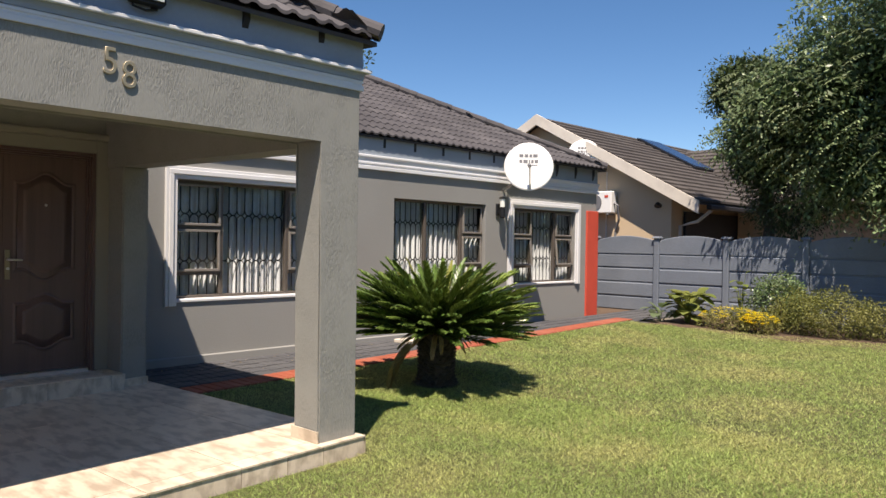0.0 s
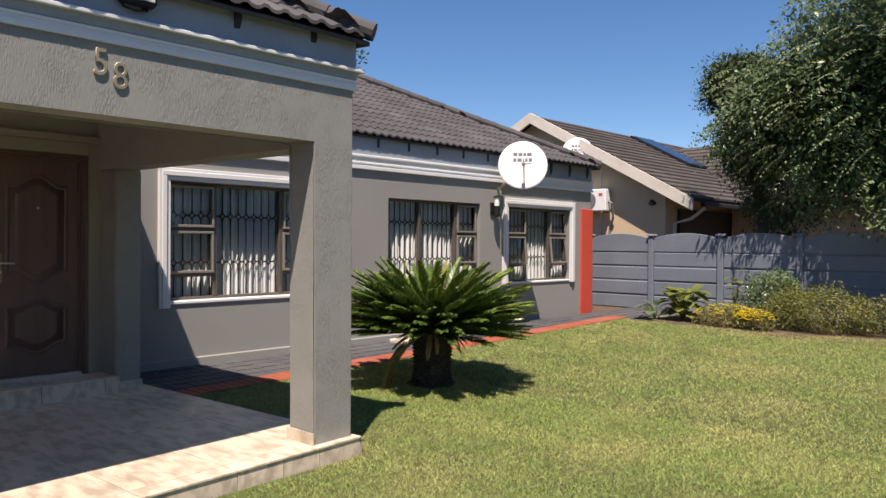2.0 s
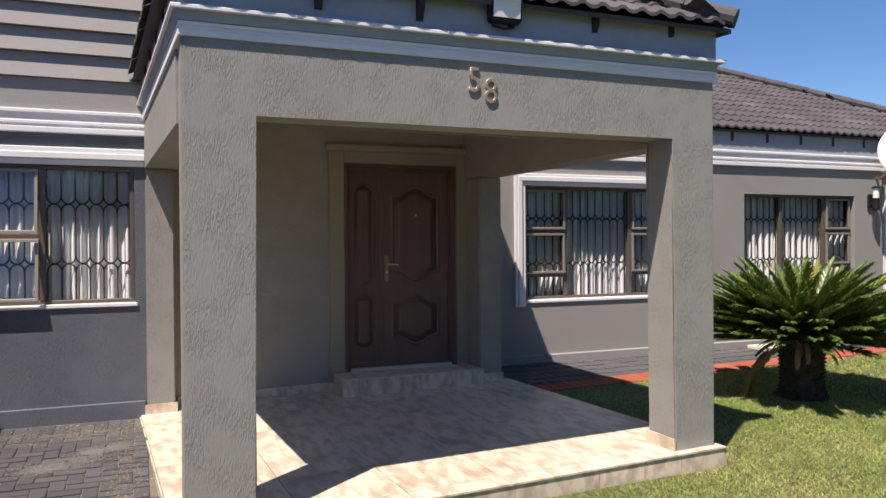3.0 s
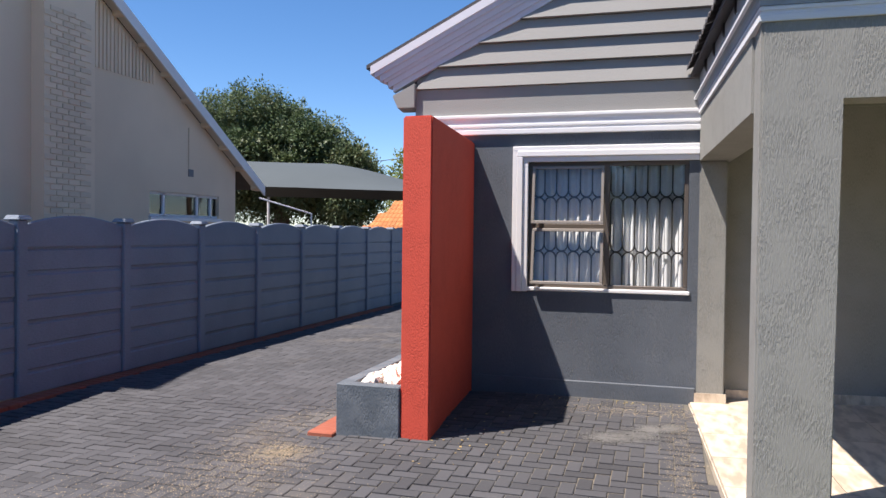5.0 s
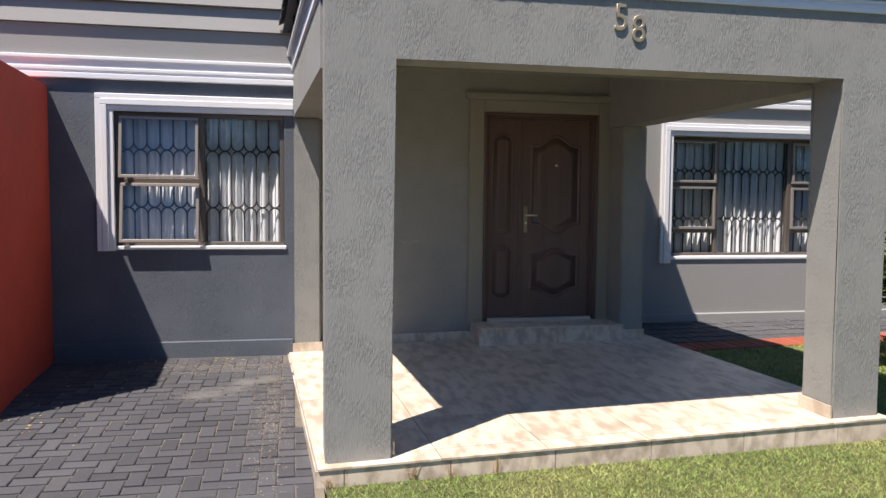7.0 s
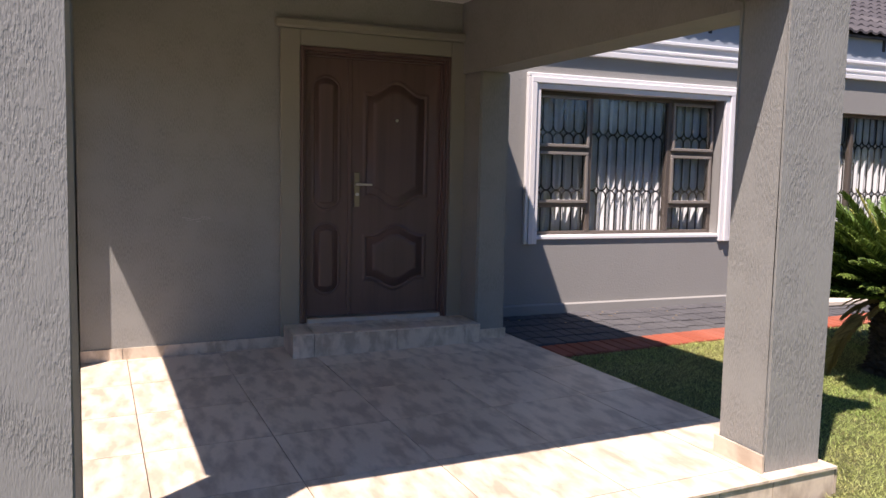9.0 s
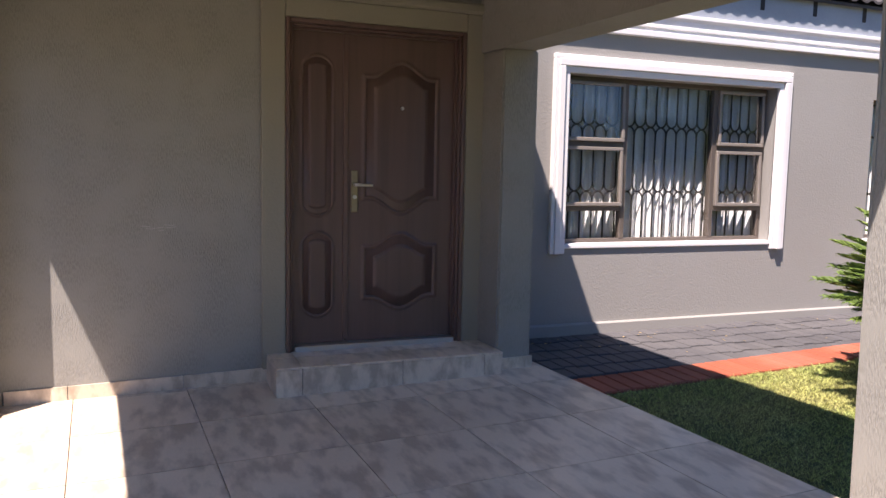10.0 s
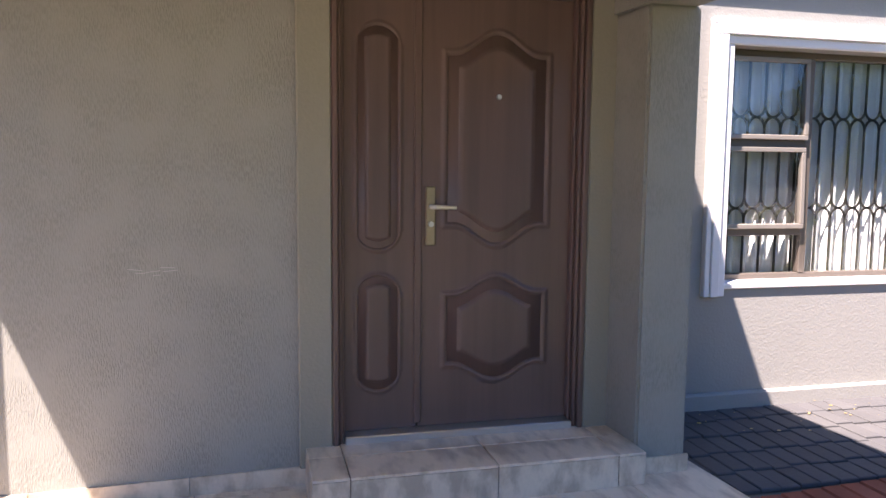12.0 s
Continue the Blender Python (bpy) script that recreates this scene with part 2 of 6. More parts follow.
M_SAND_LOOSE = material("loose_sand", (0.34, 0.27, 0.18), 0.95, vary=0.2, size=3, bump=0.2, island=0.25)
M_CEMENT = material("cement_smear", (0.15, 0.146, 0.14), 0.9, vary=0.3, size=5, grain=40, bump=0.3)
M_SCUFF = material("chalky_scuff", (0.36, 0.35, 0.33), 0.9, vary=0.1, bump=0.1)
M_PALE = material("pale_paving_slab", (0.62, 0.55, 0.46), 0.8, vary=0.08, bump=0.2)


# ---- building helpers ----
class Build:
    """Vertices and faces of one mesh, in world metres."""

    def __init__(self):
        self.v, self.f = [], []

    def add(self, verts, faces):
        n = len(self.v)
        self.v += [tuple(p) for p in verts]
        self.f += [tuple(n + i for i in face) for face in faces]
        return self

    def box(self, x0, x1, y0, y1, z0, z1):
        return self.hexa([(x0, y0, z0), (x1, y0, z0), (x1, y1, z0), (x0, y1, z0), (x0, y0, z1), (x1, y0, z1), (x1, y1, z1), (x0, y1, z1)])

    def hexa(self, c):
        return self.add(c, [(3, 2, 1, 0), (4, 5, 6, 7), (0, 1, 5, 4), (1, 2, 6, 5), (2, 3, 7, 6), (3, 0, 4, 7)])

    def cbox(self, x0, x1, y0, y1, z0, z1, b=0.006):
        """A box with chamfered edges."""
        bm = bmesh.new()
        bmesh.ops.create_cube(bm, size=1.0)
        for v in bm.verts:
            v.co = ((x0 + x1) / 2 + v.co.x * (x1 - x0), (y0 + y1) / 2 + v.co.y * (y1 - y0), (z0 + z1) / 2 + v.co.z * (z1 - z0))
        bmesh.ops.bevel(bm, geom=bm.edges[:], offset=min(b, 0.3 * min(x1 - x0, y1 - y0, z1 - z0)), segments=1, affect="EDGES")
        bm.verts.index_update()
        self.add([v.co for v in bm.verts], [[v.index for v in f.verts] for f in bm.faces])
        bm.free()
        return self

    def chexa(self, c, b=0.008):
        """A six-sided block from eight corners, with chamfered edges."""
        bm = bmesh.new()
        vs = [bm.verts.new(p) for p in c]
        for f in [(3, 2, 1, 0), (4, 5, 6, 7), (0, 1, 5, 4), (1, 2, 6, 5), (2, 3, 7, 6), (3, 0, 4, 7)]:
            bm.faces.new([vs[i] for i in f])
        bmesh.ops.bevel(bm, geom=bm.edges[:], offset=b, segments=2, affect="EDGES")
        bm.verts.index_update()
        self.add([v.co for v in bm.verts], [[v.index for v in f.verts] for f in bm.faces])
        bm.free()
        return self

    def tube(self, points, radii, sides=8, cap=True):
        pts = [Vector(p) for p in points]
        n = len(self.v)
        for i, p in enumerate(pts):
            d = (pts[min(i + 1, len(pts) - 1)] - pts[max(i - 1, 0)]).normalized()
            a = d.orthogonal().normalized() if i == 0 else (a - d * a.dot(d)).normalized()
            b = d.cross(a)
            r = radii[i] if isinstance(radii, (list, tuple)) else radii
            self.v += [tuple(p + r * (math.cos(t) * a + math.sin(t) * b)) for t in (2 * math.pi * k / sides for k in range(sides))]
        for i in range(len(pts) - 1):
            for k in range(sides):
                k2 = (k + 1) % sides
                self.f.append((n + i * sides + k, n + i * sides + k2, n + (i + 1) * sides + k2, n + (i + 1) * sides + k))
        if cap:
            self.f.append(tuple(n + k for k in reversed(range(sides))))
            self.f.append(tuple(n + (len(pts) - 1) * sides + k for k in range(sides)))
        return self

    def prism(self, outline, y0, y1):
        """An outline of (x, z), anticlockwise seen from -y, drawn out from y0 to y1."""
        n = len(outline)
        verts = [(x, y0, z) for x, z in outline] + [(x, y1, z) for x, z in outline]
        return self.add(verts, [tuple(range(n)), tuple(reversed(range(n, 2 * n)))] + [(i, n + i, n + (i + 1) % n, (i + 1) % n) for i in range(n)])

    def sweep(self, path, profile):
        """A moulding: the profile of (out, z) drawn along a plan line, mitred; out is to the right of the way along it."""
        pts = [Vector(p) for p in path]
        n, k = len(self.v), len(profile)
        for i, p in enumerate(pts):
            d0 = (pts[i] - pts[i - 1]).normalized() if i else (pts[1] - pts[0]).normalized()
            d1 = (pts[i + 1] - pts[i]).normalized() if i + 1 < len(pts) else d0
            n0, n1 = Vector((d0.y, -d0.x)), Vector((d1.y, -d1.x))
            m = (n0 + n1) / (1 + n0.dot(n1))
            self.v += [(p.x + m.x * o, p.y + m.y * o, z) for o, z in profile]
        for i in range(len(pts) - 1):
            for j in range(k):
                j2 = (j + 1) % k
                self.f.append((n + i * k + j, n + (i + 1) * k + j, n + (i + 1) * k + j2, n + i * k + j2))
        self.f.append(tuple(n + j for j in range(k)))
        self.f.append(tuple(n + (len(pts) - 1) * k + j for j in reversed(range(k))))
        return self

    def panel(self, nu, nw, solid, point):
        """A slab of nu by nw cells in one skin; point(i, j, side) gives its corners, and empty cells are openings through it."""
        n = len(self.v)
        ids = {}

        def at(i, j, side):
            if (i, j, side) not in ids:
                ids[i, j, side] = n + len(ids)
                self.v.append(tuple(point(i, j, side)))
            return ids[i, j, side]

        def full(i, j):
            return 0 <= i < nu and 0 <= j < nw and solid(i, j)

        for i in range(nu):
            for j in range(nw):
                if not full(i, j):
                    continue
                for side in (0, 1):
                    ring = [at(i, j, side), at(i + 1, j, side), at(i + 1, j + 1, side), at(i, j + 1, side)]
                    self.f.append(tuple(ring if side == 0 else ring[::-1]))
                for di, dj, p, q in ((-1, 0, (i, j + 1), (i, j)), (1, 0, (i + 1, j), (i + 1, j + 1)), (0, -1, (i, j), (i + 1, j)), (0, 1, (i + 1, j + 1), (i, j + 1))):
                    if not full(i + di, j + dj):
                        self.f.append((at(*p, 0), at(*p, 1), at(*q, 1), at(*q, 0)))
        return self

    def wall(self, x0, x1, y0, y1, z0, z1, holes=()):
        """A wall along x with openings (x0, x1, z0, z1) through it."""
        xs = sorted({x0, x1, *(v for h in holes for v in h[:2])})
        zs = sorted({z0, z1, *(v for h in holes for v in h[2:])})

        def solid(i, j):
            return not any(h[0] <= xs[i] and xs[i + 1] <= h[1] and h[2] <= zs[j] and zs[j + 1] <= h[3] for h in holes)

        return self.panel(len(xs) - 1, len(zs) - 1, solid, lambda i, j, side: (xs[i], (y0, y1)[side], zs[j]))


PLACE = {}


def empty(name, at, label="", category="", group="", parent=None):
    ob = new(name)
    ob.empty_display_size = 0.1
    PLACE[ob] = Vector(at)
    ob.location = PLACE[ob]
    return tagged(ob, label, category, group)


def mesh_object(name, b, mat, parent=None, smooth=False):
    if isinstance(b, Build):
        vs = np.array(b.v, dtype=float)
        lo, hi = vs.min(0), vs.max(0)
        at = Vector(((lo[0] + hi[0]) / 2, (lo[1] + hi[1]) / 2, lo[2]))
        me = bpy.data.meshes.new(name)
        me.from_pydata((vs - np.array(at)).tolist(), [], b.f)
        me.validate()
        bm = bmesh.new()
        bm.from_mesh(me)
        if 1 < len(bm.faces) < 60000:
            bmesh.ops.recalc_face_normals(bm, faces=bm.faces[:])
        bm.to_mesh(me)
        bm.free()
    else:
        me, at = b
        at = Vector(at)
    if not me.materials:
        me.materials.append(mat)
    if smooth:
        me.polygons.foreach_set("use_smooth", [True] * len(me.polygons))
    ob = new(name, me)
    PLACE[ob] = at
    if parent is not None:
        ob.parent = parent
        ob.location = at - PLACE[parent]
    else:
        ob.location = at
    return ob


def part(name, b, mat, parent, label="", smooth=False):
    return tagged(mesh_object(name, b, mat, parent, smooth), label)


def thing(name, b, mat, label, category, group="", smooth=False):
    return tagged(mesh_object(name, b, mat, None, smooth), label, category, group)


def structure(name, b, mat, label, category="", smooth=False):
    return tagged(mesh_object(name, b, mat, None, smooth), label, category, kind="structure")


def piece(name, me, parent, at, turn=None):
    ob = new(name, me)
    ob.parent = parent
    ob.matrix_basis = Matrix.Translation(Vector(at) - PLACE[parent]) @ (turn or Matrix())
    return ob


def plain_mesh(name, b, mat):
    me = bpy.data.meshes.new(name)
    me.from_pydata(b.v, [], b.f)
    me.materials.append(mat)
    return me


def quads_mesh(name, corners, mat):
    """Many loose quads or triangles from an array (n, k, 3), as one mesh."""
    n, k, _ = corners.shape
    me = bpy.data.meshes.new(name)
    me.vertices.add(n * k)
    me.vertices.foreach_set("co", corners.reshape(-1).astype(np.float32))
    me.loops.add(n * k)
    me.loops.foreach_set("vertex_index", np.arange(n * k, dtype=np.int32))
    me.polygons.add(n)
    me.polygons.foreach_set("loop_start", np.arange(0, n * k, k, dtype=np.int32))
    me.polygons.foreach_set("loop_total", np.full(n, k, dtype=np.int32))
    me.update()
    me.validate()
    me.materials.append(mat)
    return me


def clamp(v, a, b):
    return np.minimum(np.maximum(v, a), b)


def ground_z(x, y):
    """The lie of the land: it rises gently to the house and along the garden, and falls to the drive."""
    near = clamp((np.asarray(x, float) + 2.4) / 0.9, 0, 1)
    return (0.012 + 0.023 * clamp((np.asarray(x, float) - 0.5) / 3.0, 0, 1)) * (clamp(np.asarray(y, float), 4.3, 8.1) - 4.3) * near + 0.009 * clamp(np.asarray(x, float) - 4, 0, 12) - 0.07 * clamp((-2.2 - np.asarray(x, float)) / 3.8, 0, 1) - 0.085 * clamp((6.5 - np.asarray(y, float)) / 2.2, 0, 1) * clamp((4 - np.asarray(x, float)) / 3.6, 0, 1)


def gz(x, y):
    return float(ground_z(x, y))


def skew(x, y):
    """The porch stands a little out of square."""
    return x - 0.055 * (y - 4.4)


rng = np.random.default_rng(7)

# ---- ground ----
def sheet(xs, ys, drop):
    b = Build()
    X, Y = np.meshgrid(xs, ys)
    Z = ground_z(X, Y) - drop
    b.v = [tuple(p) for p in np.stack([X, Y, Z], -1).reshape(-1, 3)]
    w = len(xs)
    b.f = [(j * w + i, j * w + i + 1, (j + 1) * w + i + 1, (j + 1) * w + i) for j in range(len(ys) - 1) for i in range(w - 1)]
    return b


far = [-600, -200, -80, -30]
structure("ground", sheet(far + list(np.arange(-14, 26.1, 1.0)) + [60, 200, 600], far + list(np.arange(-12, 26.1, 1.0)) + [60, 200, 600], 0.06), M_SOIL, "bare brown garden soil", "ground")
drive = structure("driveway", sheet(list(np.arange(-6.0, 0.5, 0.4)) + [0.41], list(np.arange(-4, 26.1, 0.6)), 0.009), M_SAND, "driveway of charcoal herringbone pavers with sandy joints", "driveway")
def kerb_y(x):
    """The lawn side of the kerb, which runs a little out of square with the house."""
    return 6.70 + 0.058 * (np.asarray(x, float) - 4.5)


BED = [(12.75, 6.75), (13.05, 5.6), (13.5, 3.6), (14.2, 1.5), (14.5, -8.0)]


def bed_x(y):
    ys, xs = [p[1] for p in reversed(BED)], [p[0] for p in reversed(BED)]
    return np.interp(y, ys, xs)


def lawn():
    b = Build()
    ys = [-8, -6, -4, -2, 0, 1, 2, 3, 4.28, 4.9, 5.6, 6.2, 6.78]
    for y0, y1 in zip(ys, ys[1:]):
        left = 0.42 if y1 <= 4.281 else 3.95
        for k in range(16):
            c = []
            for y, ks in ((y0, (k, k + 1)), (y1, (k + 1, k))):
                for q in ks:
                    lx = 0.42 if left < 1 else skew(3.95, y)
                    x = lx + (float(bed_x(y)) - lx) * q / 16
                    y_ = float(kerb_y(x)) + 0.04 if y > 6.7 else y
                    c.append((x, y_, gz(x, y_)))
            b.add(c, [(0, 1, 2, 3)])
    return b


structure("lawn", lawn(), M_LAWN, "mown green lawn with a dry thatch", "lawn")


def grass():
    """Short blades, closest together where one walks past."""
    sets = []
    for x0, x1, y0, y1, n, h, w in ((0.45, 6.5, 1.2, 6.85, 490000, 0.024, 0.0045), (5.0, 14.4, -4.0, 7.2, 540000, 0.027, 0.0075), (0.45, 5.0, -1.0, 1.2, 30000, 0.03, 0.008)):
        x, y = rng.uniform(x0, x1, n), rng.uniform(y0, y1, n)
        keep = (y < kerb_y(x) - 0.015) & ((y < 4.27) | (x > 3.975 - 0.055 * (y - 4.4))) & (x < bed_x(y) - 0.02 + 0.1 * np.sin(9 * y)) & ((x - 6.08) ** 2 + (y - 5.62) ** 2 > 0.07)
        x, y = x[keep], y[keep]
        sets.append((x, y, np.full(len(x), h), np.full(len(x), w)))
    x, y, h, w = (np.concatenate([s[k] for s in sets]) for k in range(4))
    n = len(x)
    a = rng.uniform(0, 2 * np.pi, n)
    clump = 0.5 + 0.5 * np.sin(23 * x + 5 * np.sin(17 * y)) * np.sin(19 * y + 4 * np.sin(21 * x + 2))
    h = h * rng.uniform(0.45, 1.25, n) * (0.55 + 0.75 * clump)
    lean = h * rng.uniform(0.4, 1.9, n)
    la = rng.uniform(0, 2 * np.pi, n)
    z = ground_z(x, y) - 0.003
    dx, dy = np.cos(a) * w / 2, np.sin(a) * w / 2
    c = np.empty((n, 3, 3))
    c[:, 0] = np.stack([x - dx, y - dy, z], -1)
    c[:, 1] = np.stack([x + dx, y + dy, z], -1)
    c[:, 2] = np.stack([x + lean * np.cos(la), y + lean * np.sin(la), z + h], -1)
    dry = rng.random(n) < 0.05 + 0.10 * (np.sin(1.7 * x + 2 * np.sin(1.3 * y)) * np.sin(2.1 * y + 1) > 0.35)
    return quads_mesh("grass", c[~dry], M_GRASS), quads_mesh("dry_grass", c[dry], M_GRASS_DRY)


green, tan = grass()
tagged(mesh_object("grass", (green, (0, 0, 0)), M_GRASS), "short mown kikuyu grass blades on the lawn", "grass", kind="stuff")
tagged(mesh_object("dry_grass", (tan, (0, 0, 0)), M_GRASS_DRY), "dry straw-coloured blades among the lawn grass", "grass", kind="stuff")

# walk beside the house with a red kerb
walk_bed = structure("walkway", sheet([3.6, 4.6, 6, 8, 10, 12, 13.3, 14.9], [6.9, 7.4, 8.06], 0.022), M_SAND, "dark paved walk along the house wall", "walkway")
structure("flower_bed", sheet([12.8, 13.4, 14, 14.95], list(np.arange(-8, 6.9, 1.2)) + [6.8], -0.004), M_SOIL, "bare soil of the flower bed along the fence", "flower bed")


# ---- house walls ----
W1, W2, W3, WL = (4.42, 6.55, 0.87, 2.23), (7.73, 9.76, 0.87, 2.19), (10.63, 12.52, 0.87, 2.18), (-1.30, 0.17, 1.05, 2.25)
DOOR = (2.12, 3.33, 0.29, 2.365)
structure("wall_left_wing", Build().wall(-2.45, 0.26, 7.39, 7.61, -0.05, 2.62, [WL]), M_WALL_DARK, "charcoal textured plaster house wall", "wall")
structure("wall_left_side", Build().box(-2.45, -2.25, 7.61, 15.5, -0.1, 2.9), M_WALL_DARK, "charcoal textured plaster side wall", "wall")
structure("wall_porch", Build().wall(0.28, 3.5, 7.60, 7.82, 0.05, 3.0, [DOOR]), M_WALL, "grey-green textured plaster wall of the porch", "wall")
structure("wall_right_wing", Build().wall(3.74, 10.31, 8.08, 8.30, 0.0, 2.95, [W1, W2]), M_WALL_SMOOTH, "smooth grey plaster house wall in sun", "wall")
structure("wall_bedroom", Build().wall(10.31, 13.26, 8.20, 8.42, 0.0, 2.95, [W3]), M_WALL_SMOOTH, "smooth grey plaster house wall, slightly set back", "wall")
structure("wall_right_side", Build().box(13.04, 13.26, 8.42, 16.0, 0.0, 2.95), M_WALL_SMOOTH, "grey plaster end wall of the house", "wall")
structure("wall_back", Build().box(-2.45, 13.26, 16.0, 16.2, -0.1, 2.95), M_WALL_SMOOTH, "grey plaster rear wall of the house", "wall")
structure("ceiling", Build().box(-2.24, 13.0, 8.6, 15.9, 2.66, 2.72), M_ROOM, "plain ceiling inside the house", "ceiling")
structure("corner_band", Build().cbox(12.90, 13.29, 8.165, 8.26, 0.1, 2.22, 0.005), M_RED, "red painted corner band of the house", "wall trim")
base = Build().cbox(3.74, 10.33, 8.045, 8.085, 0.0, 0.228, 0.012)
structure("baseboard_right", base, M_WALL_SMOOTH, "grey plaster plinth band along the wall foot", "plinth")
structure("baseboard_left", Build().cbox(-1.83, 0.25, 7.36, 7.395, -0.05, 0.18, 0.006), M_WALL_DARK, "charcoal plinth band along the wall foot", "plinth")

# red fin wall
thing("fin_wall", Build().chexa([(-1.97, 5.64, -0.12), (-1.735, 5.64, -0.12), (-1.837, 7.388, -0.05), (-2.072, 7.388, -0.05), (-1.97, 5.64, 2.45), (-1.735, 5.64, 2.45), (-1.837, 7.388, 2.45), (-2.072, 7.388, 2.45)], 0.012), M_RED, "free-standing red textured plaster fin wall beside the drive", "fin wall")

# planter box
planter = empty("planter_box", (-2.2, 6.4, 0), "slate grey plastered planter box filled with white stones", "planter")
pb = Build()
pb.cbox(-2.50, -2.39, 5.74, 7.27, -0.12, 0.37, 0.004).cbox(-2.50, -1.972, 5.625, 5.74, -0.12, 0.37, 0.008).cbox(-2.50, -2.065, 7.27, 7.38, -0.12, 0.37, 0.008)
part("box", pb, M_PLANTER, planter)
part("soil", Build().box(-2.39, -1.972, 5.74, 7.27, -0.05, 0.29), M_SOIL, planter, "brown soil")


def stone(seed):
    r = random.Random(seed)
    bm = bmesh.new()
    bmesh.ops.create_icosphere(bm, subdivisions=1, radius=0.055)
    s = [r.uniform(0.7, 1.3) for _ in range(3)]
    for v in bm.verts:
        v.co = Vector((v.co.x * s[0], v.co.y * s[1], v.co.z * s[2])) * r.uniform(0.82, 1.15)
    me = bpy.data.meshes.new("stone")
    bm.to_mesh(me)
    bm.free()
    me.materials.append(M_STONE)
    return me


STONES = [stone(k) for k in range(5)]
rs = random.Random(3)
for k in range(150):
    x, y = rs.uniform(-2.34, -2.02), rs.uniform(5.79, 7.22)
    ob = new("stone", STONES[k % 5])
    ob.parent = planter
    ob.matrix_basis = Matrix.Translation(Vector((x, y, 0.315 + 0.085 * rs.random() * math.sin(math.pi * (x + 2.39) / 0.42))) - PLACE[planter]) @ Euler([rs.uniform(0, 6) for _ in range(3)]).to_matrix().to_4x4()

# ---- porch ----
PF = 0.12


def pf(x, y):
    """The porch floor falls towards the drive, more at its front edge."""
    return 0.123 - (3.6 - x) * (0.033 - 0.004 * (y - 4.3))


fl = Build()
PLAN = [(0.37, 4.31), (skew(3.97, 4.30), 4.31), (skew(3.97, 7.6), 7.6), (skew(0.37, 7.6), 7.6)]
fl.hexa([(x, y, -0.2) for x, y in PLAN] + [(x, y, pf(x, y) - 0.012) for x, y in PLAN])
porch_floor = structure("porch_floor", fl, M_GROUT, "porch floor of large beige travertine-look tiles", "floor")


def pillar(name, x0, x1, y0, y1, z0, z1, label):
    c = [(skew(x0, y0), y0), (skew(x1, y0), y0), (skew(x1, y1), y1), (skew(x0, y1), y1)]
    return structure(name, Build().chexa([(*p, z0) for p in c] + [(*p, z1) for p in c], 0.012), M_WALL, label, "pillar")



def porch_front():
    """Two square pillars and the beam over them, one plastered piece with rounded edges."""
    o = [(0.42, -0.02), (0.795, -0.02), (0.795, 2.27), (3.60, 2.27), (3.60, PF - 0.01), (3.94, PF - 0.01), (3.94, 2.80), (0.42, 2.80)]
    bm = bmesh.new()
    lo, hi = [bm.verts.new((x, 4.36, z)) for x, z in o], [bm.verts.new((x, 4.66, z)) for x, z in o]
    bm.faces.new(lo)
    bm.faces.new(hi[::-1])
    for i in range(8):
        bm.faces.new((lo[i], hi[i], hi[(i + 1) % 8], lo[(i + 1) % 8]))
    bmesh.ops.bevel(bm, geom=bm.edges[:], offset=0.012, segments=2, affect="EDGES")
    bm.verts.index_update()
    b = Build().add([v.co for v in bm.verts], [[v.index for v in f.verts] for f in bm.faces])
    bm.free()
    return b


structure("porch_front", porch_front(), M_WALL, "porch front of two square pillars and a beam in grey textured plaster", "porch")
pillar("pillar_3", 0.425, 0.665, 7.375, 7.595, 0.06, 2.24, "grey plaster pilaster at the house wall")
pillar("pillar_4", 3.63, 3.885, 7.29, 8.075, 0.06, 2.24, "grey plaster pilaster at the house wall")


def beam(name, corners, z0, z1):
    return structure(name, Build().hexa([(x, y, z0) for x, y in corners] + [(x, y, z1) for x, y in corners]), M_WALL, "grey textured plaster porch beam", "beam")


beam("beam_left", [(skew(0.42, 4.66), 4.66), (skew(0.70, 4.66), 4.66), (skew(0.70, 7.595), 7.595), (skew(0.42, 7.38), 7.385)], 2.24, 2.80)
beam("beam_right", [(skew(3.66, 4.66), 4.66), (skew(3.94, 4.66), 4.66), (3.64, 8.07), (3.40, 8.07)], 2.24, 2.80)
# ceiling out of view; white is chosen to bounce fill light into the porch
structure("ceiling_porch", Build().box(0.46, 3.66, 4.6, 7.6, 2.80, 2.84), M_CEILING, "unseen porch ceiling, made white to bounce light", "ceiling")

PORCH_LINE = [(skew(0.42, 7.40), 7.385), (0.42, 4.36), (3.94, 4.36), (3.57, 8.07)]
CORNICE = [(-0.03, 0.0), (0.026, 0.0), (0.028, 0.004), (0.028, 0.034), (0.012, 0.040), (0.012, 0.054), (0.024, 0.058), (0.024, 0.074), (0.014, 0.080), (0.018, 0.110), (0.030, 0.128), (0.030, 0.146), (0.012, 0.152), (-0.03, 0.152)]


def cornice(name, line, z, scale=1.0, profile=CORNICE):
    structure(name, Build().sweep(line, [(o * scale, z + h * scale) for o, h in profile]), M_WHITE, "white stepped plaster cornice moulding", "cornice")


